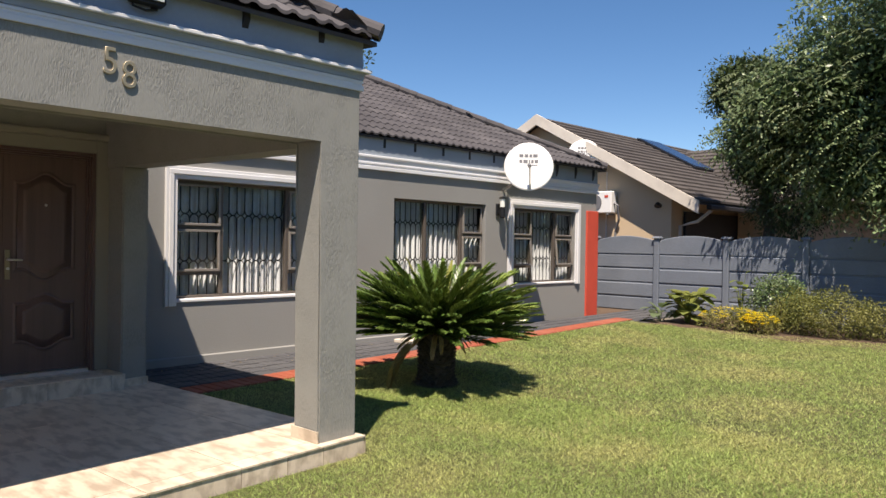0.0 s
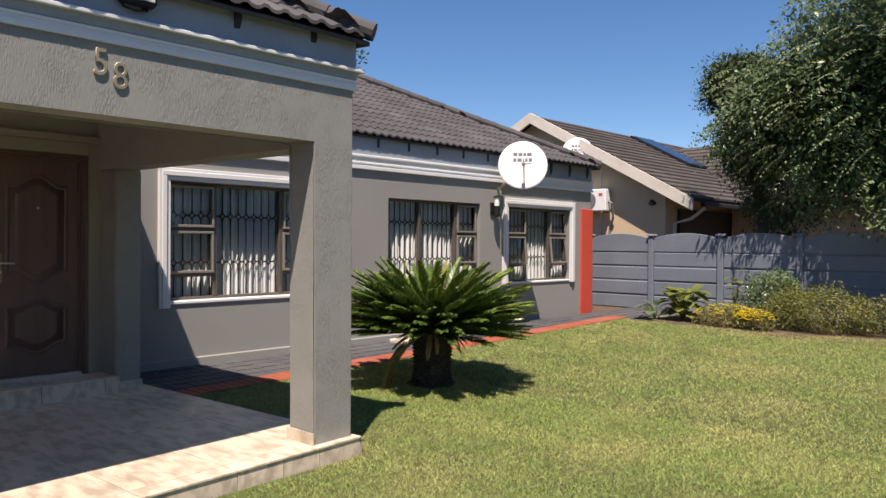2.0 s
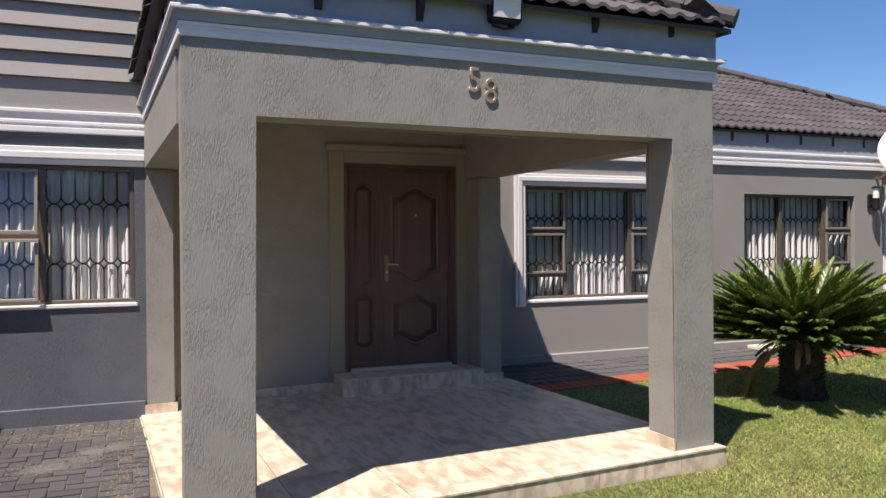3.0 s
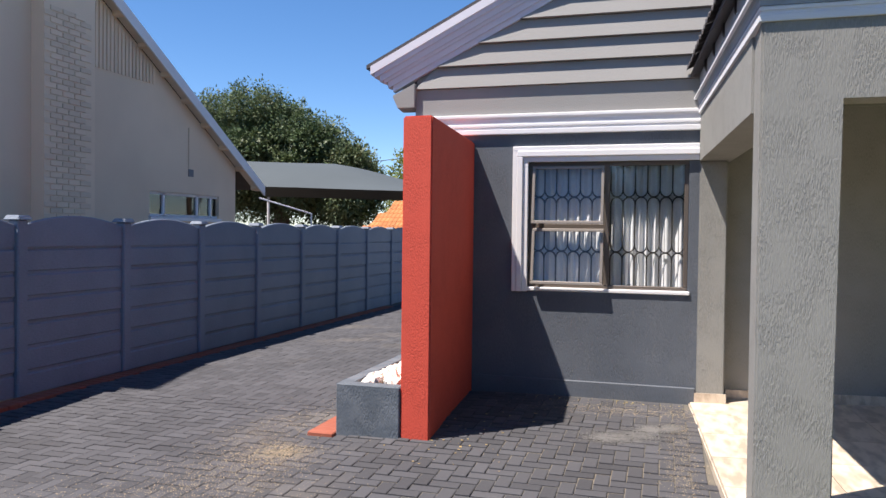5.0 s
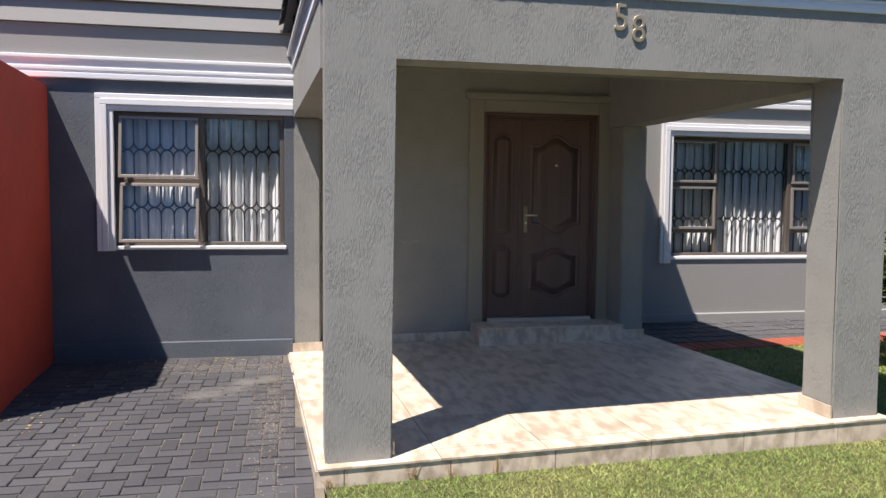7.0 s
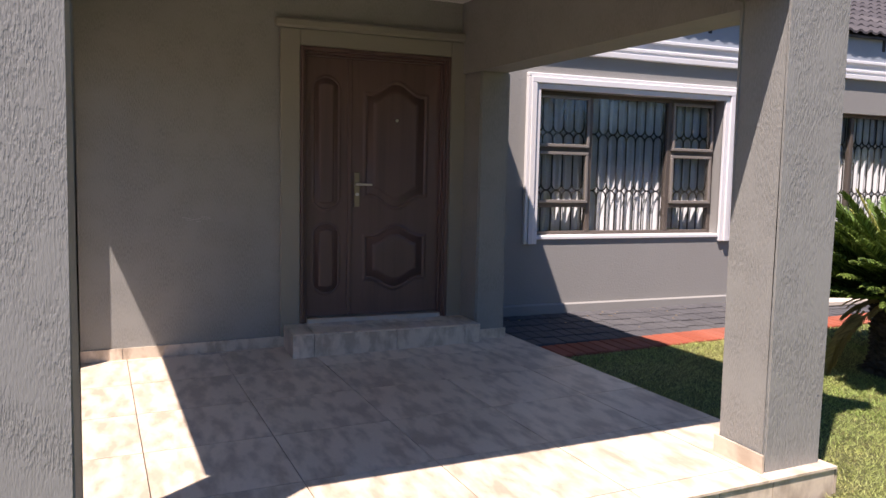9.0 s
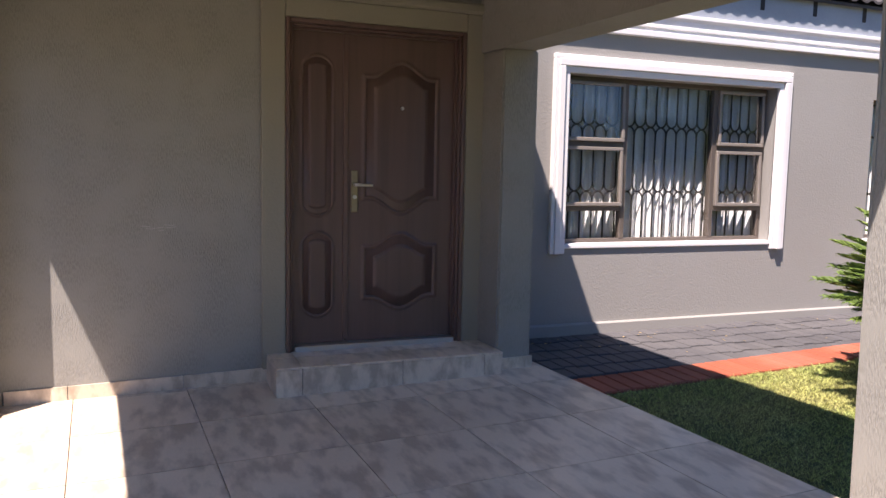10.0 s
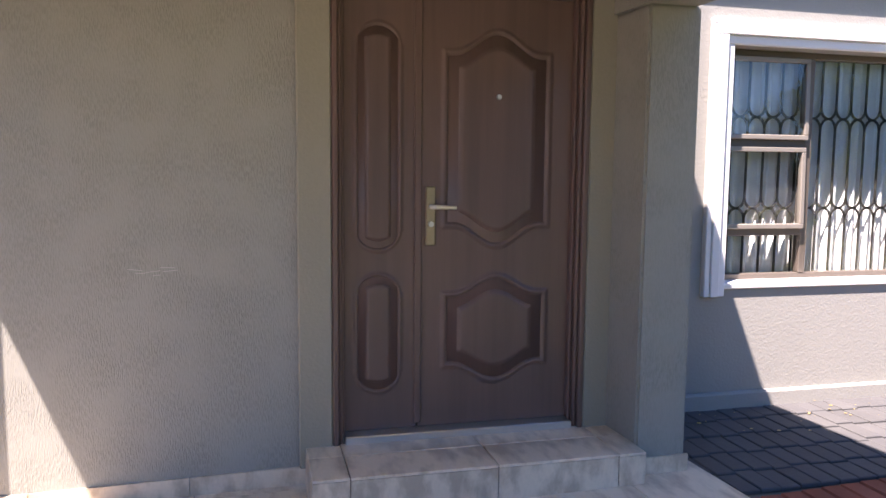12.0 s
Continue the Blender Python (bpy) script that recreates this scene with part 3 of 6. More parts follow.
cornice("trim_porch", PORCH_LINE, 2.66, 1.0, [(o * 0.55 if o > 0 else o, h) for o, h in CORNICE[:8]] + [(0.006, 0.080), (-0.03, 0.080)])
structure("cove_porch", Build().sweep(PORCH_LINE, [(-0.03, 2.741), (0.014, 2.741), (0.016, 2.765), (0.024, 2.785), (0.050, 2.796), (0.050, 2.812), (0.012, 2.818), (-0.03, 2.818)]), M_FRIEZE, "blue-grey painted cove above the white cornice bands", "cornice")
structure("fillet_porch", Build().sweep(PORCH_LINE, [(-0.02, 2.791), (0.054, 2.791), (0.056, 2.796), (0.056, 2.812), (0.052, 2.816), (-0.02, 2.816)]), M_WHITE, "narrow white fillet above the cove", "cornice")
structure("frieze_porch", Build().sweep(PORCH_LINE, [(-0.1, 2.819), (0.010, 2.819), (0.010, 3.02), (-0.1, 3.02)]), M_FRIEZE, "blue-grey painted frieze under the eaves", "frieze")
MAIN_LINE = [(3.76, 8.08), (10.31, 8.08), (10.315, 8.20), (13.26, 8.20), (13.26, 12.0)]
cornice("trim_right_wing", MAIN_LINE, 2.56, 1.35)
structure("frieze_right_wing", Build().sweep(MAIN_LINE, [(-0.1, 2.74), (0.010, 2.74), (0.010, 3.03), (-0.1, 3.03)]), M_FRIEZE, "blue-grey painted frieze under the eaves", "frieze")
cornice("trim_left_wing", [(-2.45, 8.5), (-2.45, 7.39), (0.27, 7.39)], 2.52, 1.3)

# ---- gable of the left wing ----
RISE = 0.505


def rake_z(x):
    return 3.234 + RISE * (x + 2.885)


gable = Build()
gable.prism([(-2.45, 2.62), (0.3, 2.62), (1.1, 2.62), (1.1, rake_z(1.1) - 0.3), (-2.45, rake_z(-2.45) - 0.3)], 7.42, 7.60)
wall_gable = structure("wall_gable", gable, M_WALL_SMOOTH, "grey plaster gable with lapped boards", "gable wall")
edges = [2.70, 2.99, 3.205, 3.415, 3.625, 3.835, 4.05, 4.26]
for k, (a, b_) in enumerate(zip(edges, edges[1:])):
    def left(z):
        return max(-2.45, -2.885 + (z + 0.36 - 3.234) / RISE)
    bb = Build()
    top = b_ - 0.006
    pts = [(left(a), 7.355, a), (0.55, 7.355, a), (0.55, 7.42, a), (left(a), 7.42, a), (left(top), 7.405, top), (0.55, 7.405, top), (0.55, 7.42, top), (left(top), 7.42, top)]
    if k == 0:
        pts[0], pts[1], pts[4], pts[5] = (pts[0][0], 7.385, a), (0.55, 7.385, a), (pts[4][0], 7.39, top), (0.55, 7.39, top)
    part("board", bb.hexa(pts), M_WALL_SMOOTH, wall_gable)


def rake():
    b = Build()
    for top, bottom, out in ((0.0, 0.085, 0.105), (0.085, 0.135, 0.09), (0.135, 0.20, 0.07), (0.20, 0.235, 0.055), (0.235, 0.30, 0.04), (0.30, 0.36, 0.022)):
        xa = -2.90 + (0.105 - out) * 2.6
        b.hexa([(xa, 7.39 - out, rake_z(xa) - bottom), (1.1, 7.39 - out, rake_z(1.1) - bottom), (1.1, 7.45, rake_z(1.1) - bottom), (xa, 7.45, rake_z(xa) - bottom),
                (xa, 7.39 - out, rake_z(xa) - top), (1.1, 7.39 - out, rake_z(1.1) - top), (1.1, 7.45, rake_z(1.1) - top), (xa, 7.45, rake_z(xa) - top)])
    return b


structure("trim_rake", rake(), M_RAKE, "pale stepped moulding along the gable edge", "rake moulding")
structure("trim_kneeler", Build().chexa([(-2.62, 7.33, 2.80), (-2.44, 7.33, 2.80), (-2.44, 7.60, 2.80), (-2.66, 7.60, 2.80), (-2.68, 7.33, 2.93), (-2.44, 7.33, 3.05), (-2.44, 7.60, 3.05), (-2.72, 7.60, 2.93)], 0.008), M_WALL_SMOOTH, "grey plaster kneeler at the gable foot", "kneeler")
structure("roof_left_wing", Build().hexa([(-2.95, 7.3, rake_z(-2.95) + 0.0), (1.1, 7.3, rake_z(1.1) + 0.0), (1.1, 15.8, rake_z(1.1)), (-2.95, 15.8, rake_z(-2.95)), (-2.95, 7.3, rake_z(-2.95) + 0.04), (1.1, 7.3, rake_z(1.1) + 0.04), (1.1, 15.8, rake_z(1.1) + 0.04), (-2.95, 15.8, rake_z(-2.95) + 0.04)]), M_ROOF, "roof slab of the left wing", "roof")


# ---- tiled roofs ----
def tile_mesh(name, w, run, rise, mat, waves=2, thick=0.022, crest=0.024):
    """One roof tile: it lies along x, and climbs towards +y."""
    b = Build()
    n = 10
    prof = [(w * k / n, crest * (0.5 - 0.5 * math.cos(2 * math.pi * waves * k / n)) ** 1.5) for k in range(n + 1)]
    over = 1.12
    lo = [(x, 0.0, h + thick) for x, h in prof]
    hi = [(x, run * over, h + rise * over + 0.004) for x, h in prof]
    fr = [(x, 0.0, h) for x, h in prof]
    b.v = lo + hi + fr
    m = n + 1
    for k in range(n):
        b.f.append((k, k + 1, m + k + 1, m + k))
        b.f.append((2 * m + k, 2 * m + k + 1, k + 1, k))
    return plain_mesh(name, b, mat)


def roof_slope(parent, origin, turn, width, depth, pitch, inside, mat, w=0.30, run=0.255, limit=0, thick=0.024, crest=0.029):
    """Rows of tiles from an eave at origin; u runs along it, v up the slope. The first `limit` are pieces, the rest one part."""
    me = tile_mesh("roof_tile", w, run, run * pitch, mat, thick=thick, crest=crest)
    co = np.array([v.co for v in me.vertices])
    rot = Matrix.Rotation(radians(turn), 4, "Z")
    R = np.array(rot.to_3x3())
    rest, count = Build(), 0
    faces = [tuple(p.vertices) for p in me.polygons]
    for j in range(int(depth / run)):
        for i in range(int(width / w) + 1):
            u, v = i * w, j * run
            if not inside(u + w / 2, v + run / 2):
                continue
            jig = (rng.random() - 0.5) * 0.006
            at = Vector(origin) + rot @ Vector((u, v + jig, v * pitch + 0.004 * j % 0.003))
            if count < limit:
                piece("roof_tile", me, parent, at, rot)
                count += 1
            else:
                rest.add(co @ R.T + np.array(at), faces)
    if rest.v:
        tagged(mesh_object("roof_tiles", rest, mat, parent), kind="stuff")


def ridge_caps(parent, a, b, mat, r=0.09):
    a, b = Vector(a), Vector(b)
    n = max(1, int((b - a).length / 0.36))
    d = (b - a) / n
    for k in range(n):
        p, q = a + d * k, a + d * (k + 1.08)
        side = d.cross(Vector((0, 0, 1))).normalized()
        up = side.cross(d).normalized()
        bb = Build()
        ring = [(math.cos(t), math.sin(t)) for t in np.linspace(-0.5, math.pi + 0.5, 9)]
        for c, rr in ((p, r * 1.08), (q, r * 0.95)):
            bb.v += [tuple(c + side * rr * s + up * rr * h * 0.8) for s, h in ring]
        bb.f += [(i, i + 1, 9 + i + 1, 9 + i) for i in range(8)] + [(8, 0, 9, 17), tuple(range(9)), tuple(range(17, 8, -1))]
        part("ridge_tile", bb, mat, parent)


def slab(corners, t=0.03):
    """A thin roof deck under the tiles."""
    n = len(corners)
    lo = [(x, y, z - t) for x, y, z in corners]
    return Build().add(list(corners) + lo, [tuple(range(n)), tuple(reversed(range(n, 2 * n)))] + [(i, n + i, n + (i + 1) % n, (i + 1) % n) for i in range(n)])


P = 0.495
E = 3.04
RX, RY, RIDGE = 13.32, 8.03, 4.1
deck = slab([(2.0, RY, E - 0.01), (RX, RY, E - 0.01), (RX - RIDGE, RY + RIDGE, E + P * RIDGE - 0.01), (2.0, RY + RIDGE, E + P * RIDGE - 0.01)])
deck.add(*(lambda s: (s.v, s.f))(slab([(RX, RY, E - 0.01), (RX, RY + 2 * RIDGE, E - 0.01), (RX - RIDGE, RY + RIDGE, E + P * RIDGE - 0.01)])))
deck.add(*(lambda s: (s.v, s.f))(slab([(2.0, RY + 2 * RIDGE, E - 0.01), (2.0, RY + RIDGE, E + P * RIDGE - 0.01), (RX - RIDGE, RY + RIDGE, E + P * RIDGE - 0.01), (RX, RY + 2 * RIDGE, E - 0.01)])))
roof_main = structure("roof_right_wing", deck, M_ROOF, "hipped roof of brown-grey concrete tiles", "roof")
roof_slope(roof_main, (3.4, RY - 0.03, E), 0, RX - 3.4, RIDGE, P, lambda u, v: u < RX - 3.4 - v - 0.02 and u + v * 0.2 > 0.3, M_ROOF, limit=300)
roof_slope(roof_main, (RX + 0.03, RY, E), 90, 2 * RIDGE, RIDGE, P, lambda u, v: v < u < 2 * RIDGE - v, M_ROOF, limit=0)
ridge_caps(roof_main, (RX, RY, E + 0.055), (RX - RIDGE, RY + RIDGE, E + P * RIDGE + 0.055), M_ROOF, 0.10)
ridge_caps(roof_main, (RX - RIDGE, RY + RIDGE, E + P * RIDGE + 0.05), (5.0, RY + RIDGE, E + P * RIDGE + 0.05), M_ROOF)

P = 0.545
PX0, PX1, PY = 0.33, 4.02, 4.276
PE, PR = 3.03, 1.9
pdeck = slab([(PX0, PY, PE - 0.01), (PX1, PY, PE - 0.01), (PX1 - PR, PY + PR, PE + P * PR - 0.01), (PX0 + PR, PY + PR, PE + P * PR - 0.01)])
pdeck.add(*(lambda s: (s.v, s.f))(slab([(PX0, PY, PE - 0.01), (PX0 + PR, PY + PR, PE + P * PR - 0.01), (PX0 + PR, 9, PE + P * PR - 0.01), (skew(PX0, 9), 9, PE - 0.01)])))
pdeck.add(*(lambda s: (s.v, s.f))(slab([(PX1, PY, PE - 0.01), (3.31, 9, PE - 0.01), (PX1 - PR, 9, PE + P * PR - 0.01), (PX1 - PR, PY + PR, PE + P * PR - 0.01)])))
roof_porch = structure("roof_porch", pdeck, M_ROOF, "hipped porch roof of brown-grey concrete tiles", "roof")
roof_slope(roof_porch, (PX0, PY - 0.04, PE), 0, PX1 - PX0, PR, P, lambda u, v: v - 0.1 < u < PX1 - PX0 - v + 0.1, M_ROOF, limit=100)
roof_slope(roof_porch, (skew(PX0, 7.3) - 0.04, 7.35, PE), -87, 3.1, PR, P, lambda u, v: u < 3.1 - v, M_ROOF, limit=60)
roof_slope(roof_porch, (PX1 + 0.01, PY, PE), 98.6, 4.0, PR, P, lambda u, v: u > v, M_ROOF, limit=0)
ridge_caps(roof_porch, (PX1 + 0.02, PY - 0.02, PE + 0.05), (PX1 - PR, PY + PR, PE + P * PR + 0.05), M_ROOF)
ridge_caps(roof_porch, (PX0 + 0.06, PY + 0.06, PE + 0.08), (PX0 + PR, PY + PR, PE + P * PR + 0.05), M_ROOF)


def rafter_ends(parent, a, b, n, out, z):
    a, b, o = Vector(a), Vector(b), Vector(out)
    for k in range(n):
        p = a + (b - a) * (k + 0.5) / n
        s = (b - a).normalized() * 0.022
        c = [p - s, p + s, p + s - o, p - s - o]
        part("rafter_end", Build().hexa([(c[0].x, c[0].y, z), (c[1].x, c[1].y, z), (c[2].x, c[2].y, z - 0.10), (c[3].x, c[3].y, z - 0.10), (c[0].x, c[0].y, z + 0.13), (c[1].x, c[1].y, z + 0.13), (c[2].x, c[2].y, z + 0.16), (c[3].x, c[3].y, z + 0.16)]), M_RAFTER, parent)


rafter_ends(roof_main, (4.2, 8.065, 0), (13.25, 8.065, 0), 15, (0, -0.03, 0), 2.90)
rafter_ends(roof_porch, (0.24, 4.26, 0), (3.87, 4.345, 0), 6, (0, -0.05, 0), 2.965)
rafter_ends(roof_porch, (0.24, 7.1, 0), (0.40, 4.4, 0), 5, (-0.05, 0, 0), 2.965)


# ---- windows ----
def trellis(x0, x1, z0, z1, y, bands, s=0.108):
    """A folding lattice of flat bars: upright pairs that part and cross at the bands."""
    b = Build()
    n = max(2, round((x1 - x0) / s))
    s = (x1 - x0) / n
    h, t, d = 0.066, 0.0070, 0.006

    def strip(p, q):
        (xa, za), (xb, zb) = p, q
        dx, dz = xb - xa, zb - za
        m = math.hypot(dx, dz)
        nx, nz = -dz / m * t, dx / m * t
        b.hexa([(xa - nx, y, za - nz), (xa + nx, y, za + nz), (xa + nx, y + d, za + nz), (xa - nx, y + d, za - nz), (xb - nx, y, zb - nz), (xb + nx, y, zb + nz), (xb + nx, y + d, zb + nz), (xb - nx, y + d, zb - nz)])

    for i in range(n + 1):
        x = x0 + i * s
        stops = [z0] + [v for c in bands for v in (c - h, c + h)] + [z1]
        for a, c in zip(stops[::2], stops[1::2]):
            strip((x, a), (x, c))
        for c in bands:
            for sx in (-1, 1):
                if not x0 - 0.001 <= x + sx * s / 2 <= x1 + 0.001:
                    continue
                for sz in (-1, 1):
                    arc = [(x + sx * s / 2 * (1 - math.cos(a)), c + sz * h * (1 - math.sin(a))) for a in np.linspace(0, math.pi / 2, 5)]
                    for p, q in zip(arc, arc[1:]):
                        strip(p, q)
    return b


def curtain(x0, x1, z0, z1, y, seed):
    r = random.Random(seed)
    n = int((x1 - x0) / 0.012)
    b = Build()
    ph, fold = 0.0, []
    for k in range(n + 1):
        ph += 2 * math.pi / (8 + 3 * math.sin(k * 0.11 + seed))
        fold.append(ph)
    rows = 7
    for j in range(rows):
        for k in range(n + 1):
            amp = 0.026 + 0.008 * j / rows
            b.v.append((x0 + (x1 - x0) * k / n + 0.006 * math.sin(0.7 * j + k), y + amp * math.sin(fold[k]) + 0.008 * math.sin(k * 0.05 + j * 0.4), z1 - (z1 - z0) * j / (rows - 1)))
    for j in range(rows - 1):
        for k in range(n):
            a = j * (n + 1) + k
            b.f.append((a, a + 1, a + n + 2, a + n + 1))
    return b


def window(name, hole, face, depth, bays, label, bands, lattice=None, lean=None):
    """bays: (x0, x1, cuts): the cuts part a side light into opening sashes over a fixed foot; none: one fixed pane."""
    x0, x1, z0, z1 = hole
    y = face + depth
    w = empty(name, ((x0 + x1) / 2, y, z0), label, "window")
    w["kind"] = "structure"
    f = 0.038
    ring = Build().cbox(x0, x1, y, y + 0.06, z0, z0 + f, 0.004).cbox(x0, x1, y, y + 0.06, z1 - f, z1, 0.004).cbox(x0, x0 + f, y, y + 0.06, z0 + f, z1 - f, 0.004).cbox(x1 - f, x1, y, y + 0.06, z0 + f, z1 - f, 0.004)
    part("window_frame", ring, M_FRAME_DARK, w)
    for a, c in zip(bays, bays[1:]):
        part("mullion", Build().cbox(a[1] - 0.024, a[1] + 0.024, y - 0.004, y + 0.056, z0 + f, z1 - f, 0.004), M_FRAME_DARK, w)
    for a, c, cuts in bays:
        xa, xc = a + (f if a == x0 else 0.024), c - (f if c == x1 else 0.024)
        levels = [z0 + f, *cuts, z1 - f]
        for k, (lo, hi) in enumerate(zip(levels, levels[1:])):
            if k:
                part("transom", Build().cbox(xa, xc, y - 0.002, y + 0.056, lo - 0.022, lo + 0.022, 0.003), M_FRAME_DARK, w)
                lo += 0.022
            if k < len(cuts):
                hi -= 0.022
            opens = bool(cuts) and (k > 0 or len(cuts) == 1)
            if opens:
                out = (lean or {}).get(k, 0.012)

                def tip(b):
                    for i, (px, py, pz) in enumerate(b.v):
                        b.v[i] = (px, py - 0.024 - out * (hi - pz) / (hi - lo), pz)
                    return b
                g = 0.029
                sash = part("sash", tip(Build().cbox(xa, xc, y, y + 0.035, lo, lo + g, 0.004).cbox(xa, xc, y, y + 0.035, hi - g, hi, 0.004).cbox(xa, xa + g, y, y + 0.035, lo + g, hi - g, 0.004).cbox(xc - g, xc, y, y + 0.035, lo + g, hi - g, 0.004)), M_FRAME, w)
                pane = part("pane", tip(Build().add([(xa + g, y + 0.014, lo + g), (xc - g, y + 0.014, lo + g), (xc - g, y + 0.014, hi - g), (xa + g, y + 0.014, hi - g)], [(0, 1, 2, 3)])), M_GLASS, sash)
            else:
                pane = part("pane", Build().add([(xa, y + 0.024, lo), (xc, y + 0.024, lo), (xc, y + 0.024, hi), (xa, y + 0.024, hi)], [(0, 1, 2, 3)]), M_GLASS, w)
            pane.visible_shadow = False
    for a, c, cuts in bays:
        if lattice is None or (a, c) in lattice:
            part("security_lattice", trellis(a + 0.03, c - 0.03, z0 + 0.03, z1 - 0.03, y + 0.065, bands), M_BAR, w, "dark folding security lattice")
    part("window_sill", Build().cbox(x0 - 0.02, x1 + 0.02, face - 0.018, y + 0.01, z0 - 0.03, z0 + 0.004, 0.006), M_WHITE, w)
    back = face + 0.62
    part("curtain", curtain(x0 - 0.12, x1 + 0.12, z0 - 0.3, z1 + 0.1, y + 0.112, len(name) + x0), M_CURTAIN, w, "white pleated sheer curtain", True)
    part("room_lining", Build().box(x0 - 0.25, x1 + 0.25, back + 0.5, back + 0.52, z0 - 0.4, z1 + 0.3), M_ROOM, w)
    return w


def surround(name, hole, face, sides, width, foot):
    """White stepped moulding round a window."""
    x0, x1, z0, z1 = hole
    b = Build()
    for inner, outer, out in ((0.0, 0.05, 0.030), (0.05, 0.105, 0.05), (0.105, width, 0.038)):
        xl = x0 - outer if "l" in sides else x0
        xr = x1 + outer if "r" in sides else x1 + 0.088
        b.cbox(xl, xr, face - out, face + 0.012, z1 + inner, z1 + outer, 0.005)
        if "l" in sides:
            b.cbox(x0 - outer, x0 - inner, face - out, face + 0.012, foot, z1 + inner, 0.005)
        if "r" in sides:
            b.cbox(x1 + inner, x1 + outer, face - out, face + 0.012, foot, z1 + inner, 0.005)
    structure(name, b, M_WHITE, "white stepped plaster window surround", "window surround")


window("window_1", WL, 7.39, 0.03, [(-1.30, -0.56, [1.64]), (-0.56, 0.17, [])], "bronze aluminium window, two sashes ajar beside a fixed pane", [1.40, 1.92], lattice=[(-0.56, 0.17), (-1.30, -0.56)], lean={0: 0.085, 1: 0.075})
window("window_2", W1, 8.08, 0.12, [(4.42, 5.05, [1.16, 1.69]), (5.05, 5.98, []), (5.98, 6.55, [1.16, 1.69])], "wide bronze aluminium window with closed sashes and pleated curtains", [1.30, 1.85])
window("window_3", W2, 8.08, 0.07, [(7.73, 8.44, []), (8.44, 9.24, []), (9.24, 9.76, [1.20, 1.69])], "wide bronze aluminium window with pleated curtains", [1.30, 1.85])
window("window_4", W3, 8.20, 0.07, [(10.63, 11.24, [1.16, 1.69]), (11.24, 11.95, []), (11.95, 12.52, [1.16, 1.69])], "bronze aluminium window with pleated curtains and sashes", [1.30, 1.85], lean={1: 0.05})
surround("surround_1", WL, 7.39, "l", 0.15, 1.01)
surround("surround_2", W1, 8.08, "lr", 0.14, 0.80)
surround("surround_4", W3, 8.20, "lr", 0.15, 0.82)


# ---- front door ----
def door_leaf(x0, x1, z0, z1, y, panels, grid=0.0065, round_ends=False):
    """A pressed door skin: each panel has an ogee head and foot, a moulded lip, a sunk border and a raised field."""
    nx, nz = int((x1 - x0) / grid), int((z1 - z0) / grid)
    X, Z = np.meshgrid(np.linspace(x0, x1, nx + 1), np.linspace(z0, z1, nz + 1))
    H = np.zeros_like(X)
    for cx, hw, zb, zt, rise in panels:
        u = (X - cx) / hw
        hump = rise * (np.sqrt(clamp(1 - u * u, 0, 1)) if round_ends else 0.5 + 0.5 * np.cos(np.pi * clamp(np.abs(u) / 0.82, 0, 1)))
        d = np.minimum(hw - np.abs(X - cx), np.minimum((zt - rise + hump) - Z, Z - (zb + rise - hump)))
        s = min(1.0, hw / 0.17)
        H += np.interp(d, [-0.014, 0.0, 0.010 * s, 0.026 * s, 0.042 * s, 0.058 * s, 0.074 * s, 0.092 * s, 1], [0, 0.009, 0.009, -0.006, -0.013, -0.010, 0.002, 0.010, 0.010])
    b = Build()
    b.v = [tuple(p) for p in np.stack([X, y - H, Z], -1).reshape(-1, 3)]
    w = nx + 1
    b.f = [(j * w + i, j * w + i + 1, (j + 1) * w + i + 1, (j + 1) * w + i) for j in range(nz) for i in range(nx)]
    b.box(x0, x1, y + 0.001, y + 0.05, z0, z1)
    return b


door = empty("door_1", (2.72, 7.62, 0.29), "closed dark brown embossed leaf-and-half front door", "door")
door["kind"] = "structure"
part("door_leaf", door_leaf(2.525, 3.272, 0.302, 2.312, 7.650, [(2.90, 0.258, 1.15, 2.152, 0.10), (2.90, 0.256, 0.50, 1.018, 0.085)]), M_DOOR, door, smooth=True)
part("door_leaf", door_leaf(2.178, 2.515, 0.302, 2.312, 7.650, [(2.336, 0.103, 1.14, 2.160, 0.10), (2.336, 0.103, 0.48, 1.032, 0.10)], round_ends=True), M_DOOR, door, "narrow side leaf", smooth=True)
part("astragal", Build().cbox(2.503, 2.538, 7.638, 7.652, 0.32, 2.312, 0.006), M_DOOR, door)
jamb = Build()
for o, i, y in ((0.0, 0.028, 7.560), (0.028, 0.046, 7.582), (0.046, 0.060, 7.612)):
    jamb.cbox(2.12 + o, 2.12 + i, y, 7.70, 0.262, 2.365 - o, 0.006).cbox(3.33 - i, 3.33 - o, y, 7.70, 0.262, 2.365 - o, 0.006).cbox(2.12 + i, 3.33 - i, y, 7.70, 2.365 - i, 2.365 - o, 0.006)
part("door_frame", jamb, M_DOOR, door)
part("threshold", Build().cbox(2.175, 3.275, 7.565, 7.70, 0.262, 0.300, 0.005), M_STEEL, door, "brushed metal threshold")
handle = part("door_handle", Build().cbox(2.557, 2.603, 7.636, 7.652, 1.162, 1.435, 0.008), M_BRONZE, door, "aged bronze lever handle plate")
part("lever", Build().tube([(2.58, 7.64, 1.342), (2.58, 7.60, 1.342), (2.595, 7.592, 1.342), (2.69, 7.592, 1.339)], [0.011, 0.011, 0.011, 0.009], 8), M_STEEL, handle)
part("lock_cylinder", Build().tube([(2.58, 7.64, 1.262), (2.58, 7.622, 1.262)], 0.013, 10), M_STEEL, handle)
